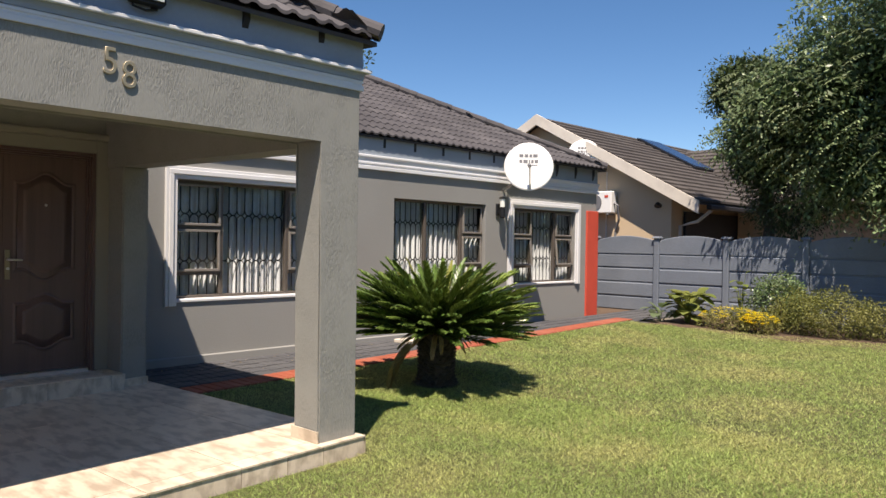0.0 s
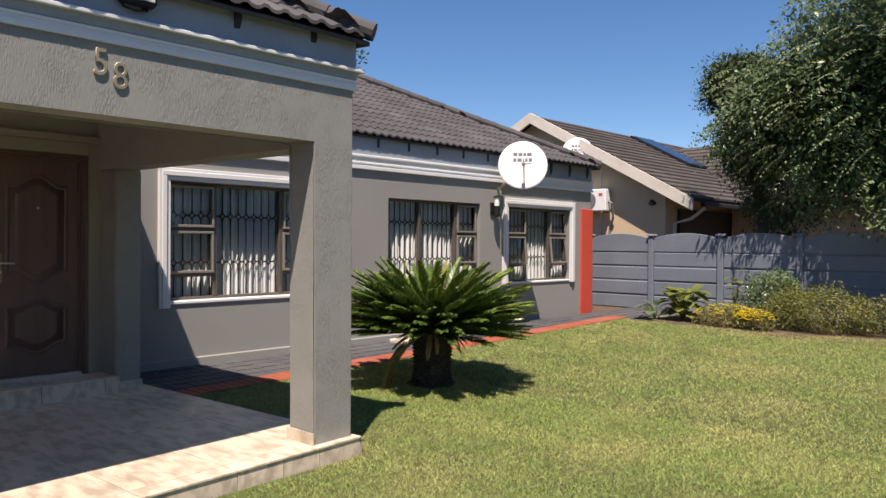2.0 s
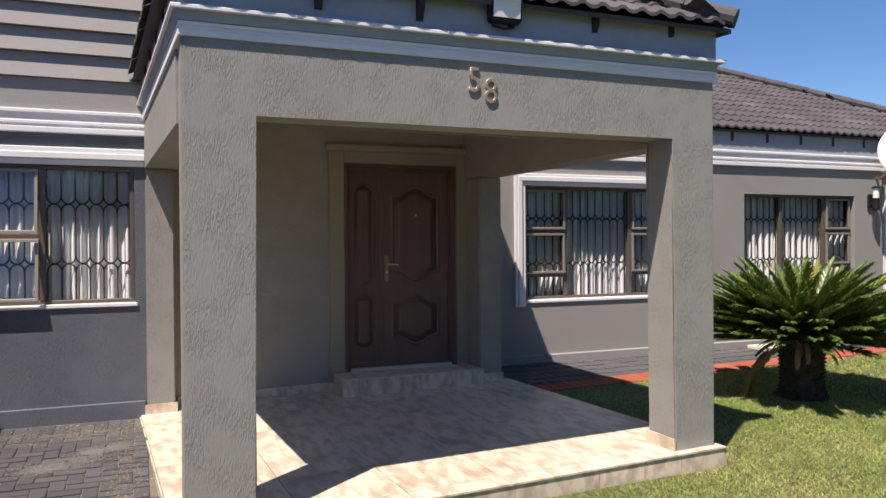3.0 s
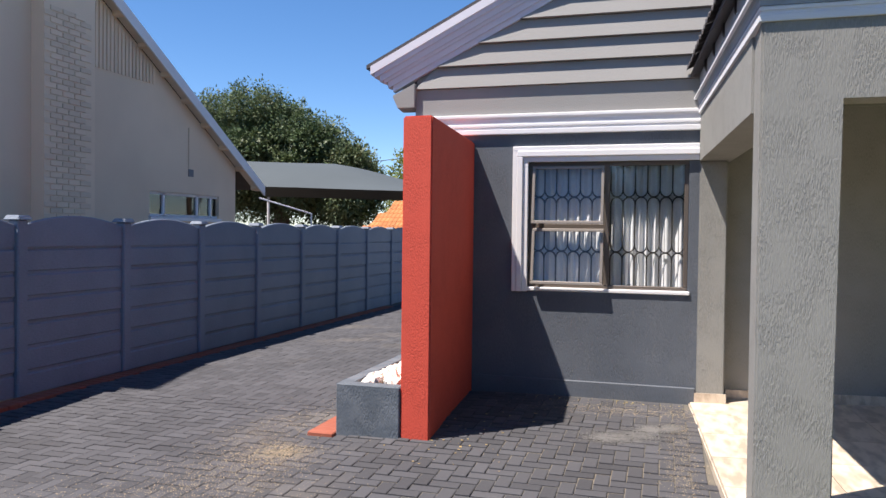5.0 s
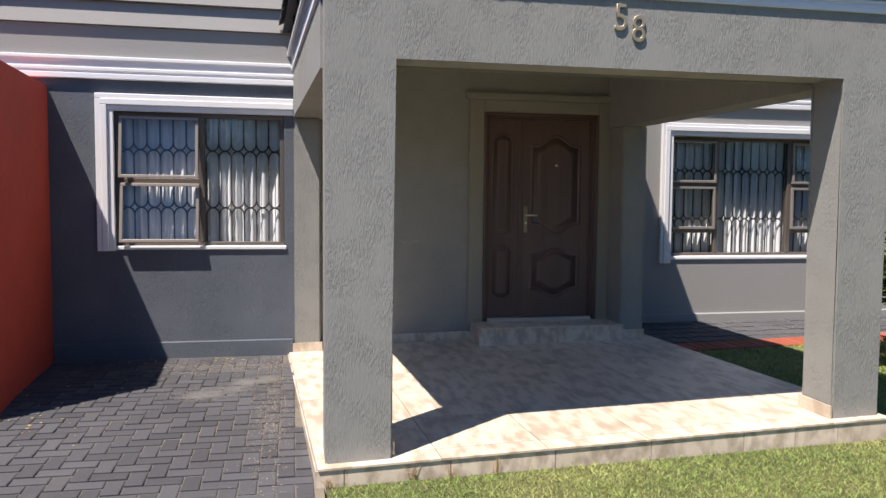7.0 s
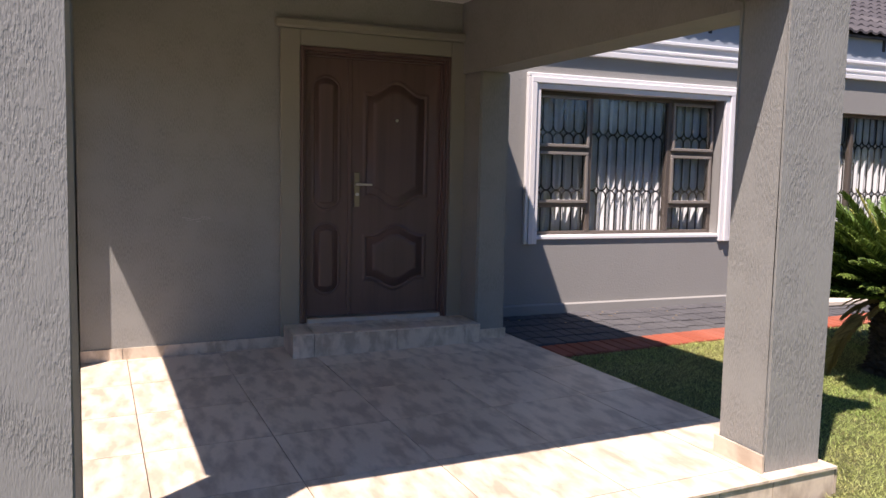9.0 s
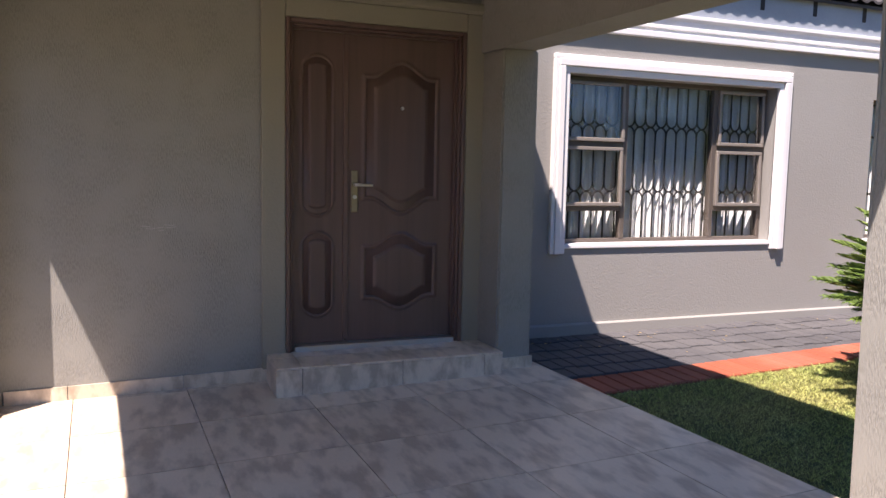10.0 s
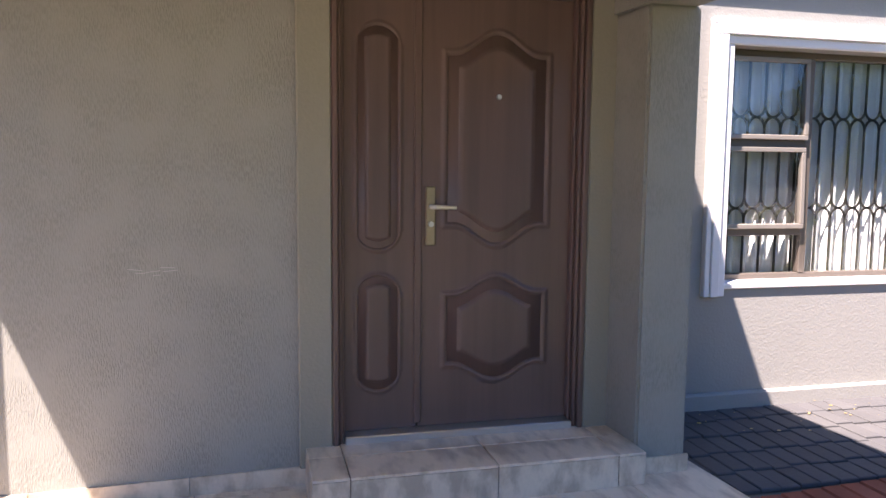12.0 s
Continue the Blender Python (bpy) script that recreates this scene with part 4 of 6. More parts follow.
part("peephole", Build().tube([(2.902, 7.645, 1.85), (2.902, 7.628, 1.85)], [0.014, 0.011], 12), M_STEEL, door, "steel peephole")
part("door_backing", Build().box(2.10, 3.35, 7.83, 7.85, 0.1, 2.5), M_ROOM, door)
sur = Build().cbox(1.97, 2.118, 7.565, 7.60, PF + 0.05, 2.49, 0.006).cbox(3.332, 3.46, 7.565, 7.60, PF + 0.05, 2.49, 0.006).cbox(2.118, 3.332, 7.565, 7.60, 2.367, 2.49, 0.006)
structure("surround_door", sur, M_SURROUND, "olive plaster band round the front door", "door surround")
structure("trim_door", Build().cbox(1.93, 3.50, 7.54, 7.60, 2.49, 2.56, 0.015), M_SURROUND, "olive plaster cap over the front door", "door trim")

# tiled step at the door
step = thing("door_step", Build().box(2.005, 3.465, 7.200, 7.595, 0.05, 0.255), M_GROUT, "low doorstep clad in beige travertine-look tiles", "step")
for a, c in ((1.998, 2.15), (2.154, 2.78), (2.784, 3.34), (3.344, 3.472)):
    part("tile", Build().cbox(a, c, 7.187, 7.43, 0.254, 0.266, 0.003), M_TILE, step)
    part("tile", Build().cbox(a, c, 7.434, 7.59, 0.254, 0.266, 0.003), M_TILE, step)
    part("tile", Build().cbox(a, c, 7.191, 7.200, 0.05, 0.252, 0.002), M_TILE, step)
for x in (1.996, 3.465):
    part("tile", Build().cbox(x, x + 0.009, 7.202, 7.59, 0.05, 0.252, 0.002), M_TILE, step)

# ---- fences ----
def fence(name, start, count, pitch, at, z, top, mat, label, rows=5):
    """Precast fence: slotted posts with caps, boards in each bay, the uppermost with a bowed head."""
    f = empty(name, (at, start, z), label, "fence")
    h = (top - z) / rows
    for k in range(count + 1):
        y = start + k * pitch
        post = part("post", Build().cbox(at - 0.065, at + 0.065, y - 0.06, y + 0.06, z - 0.1, top + 0.02, 0.012), mat, f)
        part("post_cap", Build().chexa([(at - 0.095, y - 0.09, top + 0.02), (at + 0.095, y - 0.09, top + 0.02), (at + 0.095, y + 0.09, top + 0.02), (at - 0.095, y + 0.09, top + 0.02), (at - 0.075, y - 0.07, top + 0.065), (at + 0.075, y - 0.07, top + 0.065), (at + 0.075, y + 0.07, top + 0.065), (at - 0.075, y + 0.07, top + 0.065)], 0.006), mat, post)
    lower = Build().cbox(-0.025, 0.025, 0.055, pitch - 0.055, 0.0, h - 0.026, 0.016)
    lower.cbox(-0.008, 0.008, 0.055, pitch - 0.055, h - 0.027, h + 0.001, 0.002)
    me = plain_mesh("board", lower, mat)
    head = Build()
    n = 14
    for i in range(n + 1):
        y = 0.055 + (pitch - 0.11) * i / n
        zt = h - 0.03 + 0.105 * math.sin(math.pi * i / n) ** 0.8
        head.v += [(-0.025, y, 0), (0.025, y, 0), (0.025, y, zt - 0.01), (0.018, y, zt), (-0.018, y, zt), (-0.025, y, zt - 0.01)]
    for i in range(n):
        a, c = 6 * i, 6 * i + 6
        head.f += [(a + j, a + (j + 1) % 6, c + (j + 1) % 6, c + j) for j in range(6)]
    head.f += [tuple(range(5, -1, -1)), tuple(6 * n + j for j in range(6))]
    me_top = plain_mesh("board", head, mat)
    for k in range(count):
        for r in range(rows):
            piece("board", me_top if r == rows - 1 else me, f, (at + (0.004 if (r + k) % 3 else -0.003), start + k * pitch, z + r * h))
    return f


fence("fence_garden", -8.6, 12, 1.49, 15.0, 0.18, 1.70, M_FENCE, "slate-blue painted precast concrete fence with bowed panels", 5)
fence("fence_drive", 0.08, 13, 1.49, -6.03, -0.08, 1.62, M_FENCE_DARK, "navy painted precast concrete fence along the drive", 7)
structure("wall_street", Build().box(-6.1, 15.1, -8.9, -8.7, -0.1, 1.8), M_BEIGE, "plain boundary wall behind the garden", "wall")

# ---- porch fittings ----
def digit(name, text, x, z, label):
    cu = bpy.data.curves.new(name, "FONT")
    cu.body, cu.size, cu.extrude, cu.bevel_depth, cu.offset = text, 0.218, 0.004, 0.003, -0.002
    tmp = new("tmp", cu)
    bpy.context.view_layer.update()
    me = bpy.data.meshes.new_from_object(tmp.evaluated_get(bpy.context.evaluated_depsgraph_get()))
    bpy.data.objects.remove(tmp)
    me.name = name
    me.transform(pose(0, 0, 0, 90, 0, 0))
    me.transform(Matrix.Diagonal((0.85, 1.0, 1.0, 1.0)))
    me.materials.clear()
    me.materials.append(M_BRASS)
    return tagged(mesh_object(name, (me, (x, 4.354, z)), M_BRASS), label, "house number", "house number digits")


digit("house_number", "5", 2.062, 2.474, "brass house number digit 5 on the porch beam")
digit("house_number", "8", 2.172, 2.414, "brass house number digit 8 on the porch beam")

flood = empty("floodlight", (2.280, 4.25, 2.890), "black floodlight with a frosted face on the porch frieze", "floodlight")
part("housing", Build().chexa([(2.180, 4.275, 2.905), (2.400, 4.275, 2.905), (2.400, 4.335, 2.890), (2.180, 4.335, 2.890), (2.180, 4.262, 3.050), (2.400, 4.262, 3.050), (2.400, 4.33, 3.060), (2.180, 4.33, 3.060)], 0.012), M_BLACK, flood)
part("diffuser", Build().hexa([(2.200, 4.268, 2.922), (2.380, 4.268, 2.922), (2.380, 4.28, 2.922), (2.200, 4.28, 2.922), (2.200, 4.257, 3.040), (2.380, 4.257, 3.040), (2.380, 4.27, 3.040), (2.200, 4.27, 3.040)]), M_DIFFUSER, flood, "frosted glass face")
part("bracket", Build().tube([(2.220, 4.34, 2.950), (2.220, 4.325, 2.880), (2.290, 4.315, 2.865), (2.360, 4.325, 2.880), (2.360, 4.34, 2.950)], 0.008, 6), M_BLACK, flood)

lamp = empty("wall_lamp", (10.05, 8.0, 1.98), "black up-and-over wall lamp with a pale glass tube", "wall lamp")
part("backplate", Build().cbox(10.0, 10.10, 8.05, 8.078, 2.02, 2.22, 0.008), M_BLACK, lamp)
part("arm", Build().tube([(10.05, 8.06, 2.08), (10.05, 7.99, 2.06), (10.05, 7.97, 2.10)], 0.014, 8), M_BLACK, lamp)
part("body", Build().tube([(10.05, 7.97, 1.98), (10.05, 7.97, 2.0), (10.05, 7.97, 2.14), (10.05, 7.97, 2.16)], [0.03, 0.05, 0.05, 0.055], 12), M_BLACK, lamp)
part("shade", Build().tube([(10.05, 7.97, 2.16), (10.05, 7.97, 2.30)], 0.042, 12), M_DIFFUSER, lamp, "pale glass tube")
part("cap", Build().tube([(10.05, 7.97, 2.30), (10.05, 7.97, 2.315), (10.05, 7.97, 2.335)], [0.058, 0.058, 0.02], 12), M_BLACK, lamp)


def dish(at, facing, r, mount, label):
    """A shallow reflector with rim, feed arm and mount; the print is plain bars."""
    d = empty("satellite_dish", at, label, "satellite dish", "satellite dishes")
    c, n = Vector(at), Vector(facing).normalized()
    u = n.cross(Vector((0, 0, 1))).normalized() * -1
    v = n.cross(u) * -1
    if v.z < 0:
        v = -v

    def at_(a, b_, h=0.0):
        return c + u * a * r + v * b_ * r * 1.02 + n * (h + 0.14 * r * (a * a + b_ * b_))

    b = Build()
    rings, seg = 7, 36
    for off in (0.0, -0.012):
        for i in range(rings + 1):
            for k in range(seg):
                t = 2 * math.pi * k / seg
                b.v.append(tuple(at_(i / rings * math.cos(t), i / rings * math.sin(t), off)))
    half = (rings + 1) * seg
    for o in (0, half):
        for i in range(rings):
            for k in range(seg):
                k2 = (k + 1) % seg
                b.f.append((o + i * seg + k, o + i * seg + k2, o + (i + 1) * seg + k2, o + (i + 1) * seg + k))
    for k in range(seg):
        k2 = (k + 1) % seg
        b.f.append((rings * seg + k, rings * seg + k2, half + rings * seg + k2, half + rings * seg + k))
    part("reflector", b, M_DISH, d, smooth=True)

    def bar(a0, a1, b0, b1):
        q = Build()
        n_ = 6
        for i in range(n_ + 1):
            a = a0 + (a1 - a0) * i / n_
            q.v += [tuple(at_(a, b0, 0.004)), tuple(at_(a, b1, 0.004))]
        q.f = [(2 * i, 2 * i + 2, 2 * i + 3, 2 * i + 1) for i in range(n_)]
        return q

    for k, (a0, a1) in enumerate(((-0.38, -0.22), (-0.17, -0.02), (0.03, 0.14), (0.18, 0.36))):
        part("print", bar(a0, a1, 0.42, 0.54), M_MARK, d, "dark grey printed bar")
    for k, (a0, a1) in enumerate(((-0.38, -0.26), (-0.22, -0.04), (0.0, 0.06), (0.1, 0.2), (0.24, 0.38))):
        part("print", bar(a0, a1, 0.18, 0.32), M_MARK, d, "dark grey printed bar")
    part("print", bar(0.1, 0.36, 0.08, 0.12), M_MARK, d, "dark grey printed bar")
    foot = at_(0.05, -0.95, -0.01)
    feed = c + n * r * 0.9 - v * r * 0.25
    part("feed_arm", Build().tube([foot, (foot + feed) / 2 - v * 0.03, feed], 0.013, 6), M_STEEL, d)
    part("receiver", Build().tube([feed, feed - n * 0.05 + v * 0.02, feed - n * 0.12 + v * 0.06], [0.025, 0.03, 0.035], 10), M_MARK, d, "grey receiver head")
    m = Vector(mount)
    part("mount", Build().tube([c - n * 0.02, c - n * 0.10, Vector((m.x, c.y - n.y * 0.12, c.z - 0.15)), m], 0.022, 8), M_STEEL, d)


dish((10.28, 7.62, 2.81), (-0.74, -0.62, 0.22), 0.40, (10.2, 8.07, 2.45), "round white satellite dish with grey print on the house wall")
dish((16.55, 10.66, 3.80), (-0.84, -0.5, 0.22), 0.40, (16.98, 10.7, 3.5), "round white satellite dish on the neighbouring gable")

# skirting tiles
skirt = empty("baseboard_tiles", (2.0, 7.58, PF), "low skirting of beige travertine-look tiles round the porch", "skirting")
skirt["kind"] = "structure"
def skirting(x0, x1, y0, y1, h):
    z0, z1 = pf(x0, y0), pf(x1, y0)
    part("tile", Build().hexa([(x0, y0, z0), (x1, y0, z1), (x1, y1, z1), (x0, y1, z0), (x0, y0, z0 + h), (x1, y0, z1 + h), (x1, y1, z1 + h), (x0, y1, z0 + h)]), M_TILE, skirt)


for a, c in ((0.53, 0.855), (0.859, 1.495), (1.499, 1.996)):
    skirting(a, c, 7.588, 7.600, 0.082)
skirting(3.452, 3.735, 7.276, 7.290, 0.078)
skirting(0.242, 0.505, 7.360, 7.374, 0.085)
skirting(0.505, 0.517, 7.360, 7.60, 0.082)
skirting(3.582, 3.594, 4.352, 4.665, 0.085)
skirting(0.801, 0.813, 4.40, 4.665, 0.085)

# ---- house to the east ----
nb = empty("neighbour_house", (21, 12, 0.1), "tan neighbouring house with weathered tiled gable roof and pale barge boards", "house")
XG, YA, ZA, K = 17.0, 12.2, 4.95, 0.527


def nb_z(y):
    return ZA - K * abs(y - YA)


wallb = Build()
out = [(8.5, 0.0), (15.9, 0.0), (15.9, nb_z(15.9) - 0.1), (YA, ZA - 0.1), (8.5, nb_z(8.5) - 0.1)]
n_ = len(out)
wallb.add([(XG, y, z) for y, z in out] + [(XG + 0.25, y, z) for y, z in out], [tuple(range(n_)), tuple(reversed(range(n_, 2 * n_)))] + [(i, (i + 1) % n_, n_ + (i + 1) % n_, n_ + i) for i in range(n_)])
wallb.box(XG + 0.25, 28, 8.5, 8.7, 0, 2.9)
part("wall", wallb, M_TAN, nb)
nroof = part("roof", slab([(XG - 0.35, 7.7, nb_z(7.7)), (30, 7.7, nb_z(7.7)), (30, YA, ZA), (XG - 0.35, YA, ZA)], 0.06).add(*(lambda s: (s.v, s.f))(slab([(XG - 0.35, YA, ZA), (30, YA, ZA), (30, 16.7, nb_z(16.7)), (XG - 0.35, 16.7, nb_z(16.7))], 0.06))), M_RAFTER, nb)
roof_slope(nroof, (XG - 0.33, 7.66, nb_z(7.7) + 0.01), 0, 13, YA - 7.7, K, lambda u, v: u < 3.6 + 1.2 * v, M_ROOF_FAR, limit=0, thick=0.05, crest=0.008)
part("barge_board", Build().hexa([(XG - 0.40, 7.66, nb_z(7.66) - 0.25), (XG - 0.34, 7.66, nb_z(7.66) - 0.25), (XG - 0.34, YA, ZA - 0.22), (XG - 0.40, YA, ZA - 0.22), (XG - 0.40, 7.66, nb_z(7.66) + 0.04), (XG - 0.34, 7.66, nb_z(7.66) + 0.04), (XG - 0.34, YA, ZA + 0.06), (XG - 0.40, YA, ZA + 0.06)]), M_BARGE, nb, "pale weathered barge board")
part("barge_board", Build().hexa([(XG - 0.40, YA, ZA - 0.22), (XG - 0.34, YA, ZA - 0.22), (XG - 0.34, 16.7, nb_z(16.7) - 0.25), (XG - 0.40, 16.7, nb_z(16.7) - 0.25), (XG - 0.40, YA, ZA + 0.06), (XG - 0.34, YA, ZA + 0.06), (XG - 0.34, 16.7, nb_z(16.7) + 0.04), (XG - 0.40, 16.7, nb_z(16.7) + 0.04)]), M_BARGE, nb, "pale weathered barge board")
part("gutter", Build().cbox(XG + 0.1, 22, 7.58, 7.70, nb_z(7.7) - 0.16, nb_z(7.7) - 0.05, 0.02), M_RAFTER, nb)
part("downpipe", Build().tube([(17.3, 7.66, 2.4), (17.3, 8.0, 2.15), (17.3, 8.42, 2.05), (17.3, 8.42, 0.1)], 0.04, 8), M_BARGE, nb)
# flat dark panel set before the tan wall, below the eave
part("dark_soffit_wall", Build().box(17.6, 24, 8.42, 8.49, 0.2, 2.4), M_RAFTER, nb, "dark flat panel before the wall under the eave")
# cross wing
wing = part("wing_roof", slab([(20.2, 7.8, 2.62), (20.2, 3.0, 2.62), (24.2, 3.0, 4.75), (24.2, 9.6, 4.75), (25.8, 12.0, 4.85)], 0.06), M_RAFTER, nb)
roof_slope(wing, (20.15, 12.0, 2.64), -90, 9.0, 4.0, 0.532, lambda u, v: u > 4.2 - 1.05 * v, M_ROOF_FAR, limit=0, thick=0.05, crest=0.008)
part("wing_wall", Build().box(20.6, 24, 3.2, 8.4, 0.0, 2.7), M_TAN, nb)
solar = empty("solar_panel", (22.4, 10.9, 4.2), "dark blue solar water collector on the neighbouring roof", "solar panel")


def on_roof(x, y, h):
    return (x, y - h * 0.466, nb_z(y) + h * 0.885)


part("collector", Build().hexa([on_roof(21.2, 9.95, 0.06), on_roof(22.4, 9.95, 0.06), on_roof(22.4, 11.75, 0.06), on_roof(21.2, 11.75, 0.06), on_roof(21.2, 9.95, 0.14), on_roof(22.4, 9.95, 0.14), on_roof(22.4, 11.75, 0.14), on_roof(21.2, 11.75, 0.14)]), M_SOLAR, solar)
part("frame", Build().hexa([on_roof(21.14, 9.89, 0.03), on_roof(22.46, 9.89, 0.03), on_roof(22.46, 11.81, 0.03), on_roof(21.14, 11.81, 0.03), on_roof(21.14, 9.89, 0.12), on_roof(22.46, 9.89, 0.12), on_roof(22.46, 11.81, 0.12), on_roof(21.14, 11.81, 0.12)]), M_BLACK, solar)
ac = empty("air_conditioner", (16.85, 10.2, 2.32), "white wall-mounted air-conditioner condenser", "air conditioner")
body = part("casing", Build().cbox(16.68, 16.94, 9.93, 10.62, 2.36, 2.90, 0.02), M_DISH, ac)
part("fan_grille", Build().tube([(16.665, 10.40, 2.62), (16.682, 10.40, 2.62)], 0.20, 20), M_MARK, body, "grey round fan grille")
part("badge", Build().box(16.672, 16.679, 10.02, 10.12, 2.74, 2.80), M_RED, body, "small red badge")
for y in (10.03, 10.52):
    part("bracket", Build().cbox(16.66, 16.999, y - 0.02, y + 0.02, 2.31, 2.36, 0.004), M_MARK, ac)
part("hose", Build().tube([(16.82, 9.93, 2.6), (16.80, 9.82, 2.55), (16.9, 9.84, 2.2), (16.98, 9.98, 1.9), (16.98, 9.98, 1.2)], 0.03, 8), M_MARK, ac)
part("conduit", Build().tube([(16.985, 10.25, 1.0), (16.985, 10.25, 3.4)], 0.018, 6), M_BARGE, ac)
sp = empty("security_light", (16.9, 8.75, 2.5), "small dark security light on the neighbouring wall", "security light")
part("head", Build().tube([(16.98, 8.78, 2.52), (16.86, 8.78, 2.55), (16.82, 8.78, 2.50)], [0.05, 0.06, 0.07], 10), M_BLACK, sp)

# ---- house to the west ----
hw = empty("neighbour_house", (-9.5, 10, 0), "beige neighbouring house with white-edged gable roof and brick chimney", "house")
XW, SL, YE, ZE = -8.70, 0.59, 15.06, 2.47


def hw_z(y):
    return ZE + SL * (YE - y)


gw = Build()
hole = (11.50, 13.66, 1.80, 2.25)
ys_ = [5.0, hole[0], hole[1], 14.27]
gw.panel(3, 3, lambda i, j: (i, j) != (1, 1), lambda i, j, side: (XW - 0.25 * side, ys_[i], (0.0, hole[2], hole[3], hw_z(ys_[i]) - 0.05)[j]))
part("end_wall", Build().box(-16, XW - 0.25, 14.05, 14.27, 0, 2.6), M_BEIGE, hw)
part("soffit", Build().hexa([(XW, 5.0, hw_z(5.0) - 0.03), (XW + 0.195, 5.0, hw_z(5.0) - 0.03), (XW + 0.195, YE, ZE - 0.03), (XW, YE, ZE - 0.03), (XW, 5.0, hw_z(5.0) - 0.006), (XW + 0.195, 5.0, hw_z(5.0) - 0.006), (XW + 0.195, YE, ZE - 0.006), (XW, YE, ZE - 0.006)]), M_BARGE, hw, "pale boarded soffit")
for k in range(18):
    y = 10.06 + k * 0.088
    part("cladding_rib", Build().hexa([(XW, y, 4.12), (XW + 0.022, y, 4.12), (XW + 0.022, y + 0.05, 4.12), (XW, y + 0.05, 4.12), (XW, y, hw_z(y) - 0.12), (XW + 0.022, y, hw_z(y) - 0.12), (XW + 0.022, y + 0.05, hw_z(y + 0.05) - 0.12), (XW, y + 0.05, hw_z(y + 0.05) - 0.12)]), M_BEIGE, hw)
part("conduit", Build().tube([(XW + 0.012, 12.62, 2.74), (XW + 0.012, 12.62, 3.50)], 0.010, 6), M_BEIGE, hw)
part("wall", gw, M_BEIGE, hw)
part("roof", Build().hexa([(-16, 4.0, hw_z(4.0)), (XW + 0.20, 4.0, hw_z(4.0)), (XW + 0.20, YE, ZE), (-16, YE, ZE), (-16, 4.0, hw_z(4.0) + 0.08), (XW + 0.20, 4.0, hw_z(4.0) + 0.08), (XW + 0.20, YE, ZE + 0.08), (-16, YE, ZE + 0.08)]), M_ROOF_FAR, hw)
part("barge_board", Build().hexa([(XW + 0.20, 4.0, hw_z(4.0) - 0.10), (XW + 0.23, 4.0, hw_z(4.0) - 0.10), (XW + 0.23, YE + 0.05, ZE - 0.13), (XW + 0.20, YE + 0.05, ZE - 0.13), (XW + 0.20, 4.0, hw_z(4.0) + 0.11), (XW + 0.23, 4.0, hw_z(4.0) + 0.11), (XW + 0.23, YE + 0.05, ZE + 0.08), (XW + 0.20, YE + 0.05, ZE + 0.08)]), M_WHITE, hw, "white barge board")
for y in np.arange(6.2, 15.0, 0.62):
    part("purlin", Build().hexa([(XW, y, hw_z(y) - 0.10), (XW + 0.20, y, hw_z(y) - 0.10), (XW + 0.20, y + 0.05, hw_z(y + 0.05) - 0.10), (XW, y + 0.05, hw_z(y + 0.05) - 0.10), (XW, y, hw_z(y)), (XW + 0.20, y, hw_z(y)), (XW + 0.20, y + 0.05, hw_z(y + 0.05)), (XW, y + 0.05, hw_z(y + 0.05))]), M_BEIGE, hw)
wn_ = part("window", Build().cbox(XW - 0.10, XW - 0.04, hole[0], hole[1], hole[2], hole[2] + 0.05, 0.004).cbox(XW - 0.10, XW - 0.04, hole[0], hole[1], hole[3] - 0.05, hole[3], 0.004).cbox(XW - 0.10, XW - 0.04, hole[0], hole[0] + 0.05, hole[2], hole[3], 0.004).cbox(XW - 0.10, XW - 0.04, hole[1] - 0.25, hole[1] - 0.2, hole[2], hole[3], 0.004).cbox(XW - 0.10, XW - 0.04, 11.92, 11.98, hole[2], hole[3], 0.004).cbox(XW - 0.10, XW - 0.04, 12.95, 13.01, hole[2], hole[3], 0.004), M_WHITE, hw, "white window frame")
part("sill", Build().cbox(XW - 0.12, XW + 0.05, hole[0] - 0.03, hole[1] + 0.03, hole[2] - 0.07, hole[2], 0.006), M_WHITE, wn_)
part("pane", Build().box(XW - 0.08, XW - 0.075, hole[0], hole[1], hole[2], hole[3]), M_GLASS, wn_)
# dark sheet behind the panes; the room's gloom is put into its colour
part("room_lining", Build().box(XW - 0.5, XW - 0.45, hole[0] - 0.4, hole[1] + 0.4, 1.4, 2.6), M_MARK, wn_)
part("air_brick", Build().cbox(XW - 0.01, XW + 0.012, 12.62, 12.78, 2.58, 2.72, 0.003), M_MARK, hw, "grey air brick")
chim = part("chimney", Build().box(XW, XW + 0.225, 8.90, 9.90, 0, 7.5), M_BEIGE, hw, "beige painted brick chimney stack")
brick = plain_mesh("brick", Build().cbox(0, 0.018, 0, 0.222, 0, 0.073, 0.006), M_BEIGE)
for row in range(18, 56):
    for k in range(-1, 6):
        y0 = 8.89 + k * 0.232 + (0.116 if row % 2 else 0)
        if 8.88 <= y0 and y0 + 0.222 <= 9.92:
            piece("brick", brick, chim, (XW + 0.222 + 0.004 * rng.random(), y0, 0.085 * row))
# carport lean-to
part("carport_beam", Build().tube([(-8.1, 14.2, 2.25), (-7.3, 15.0, 1.95), (-7.3, 15.0, 0)], 0.02, 6), M_WHITE, hw, "thin white lean-to rail")

# ---- shade net carport ----
net = empty("shade_carport", (-8.2, 17.5, 0), "grey shade-net carport on thin steel posts", "carport")


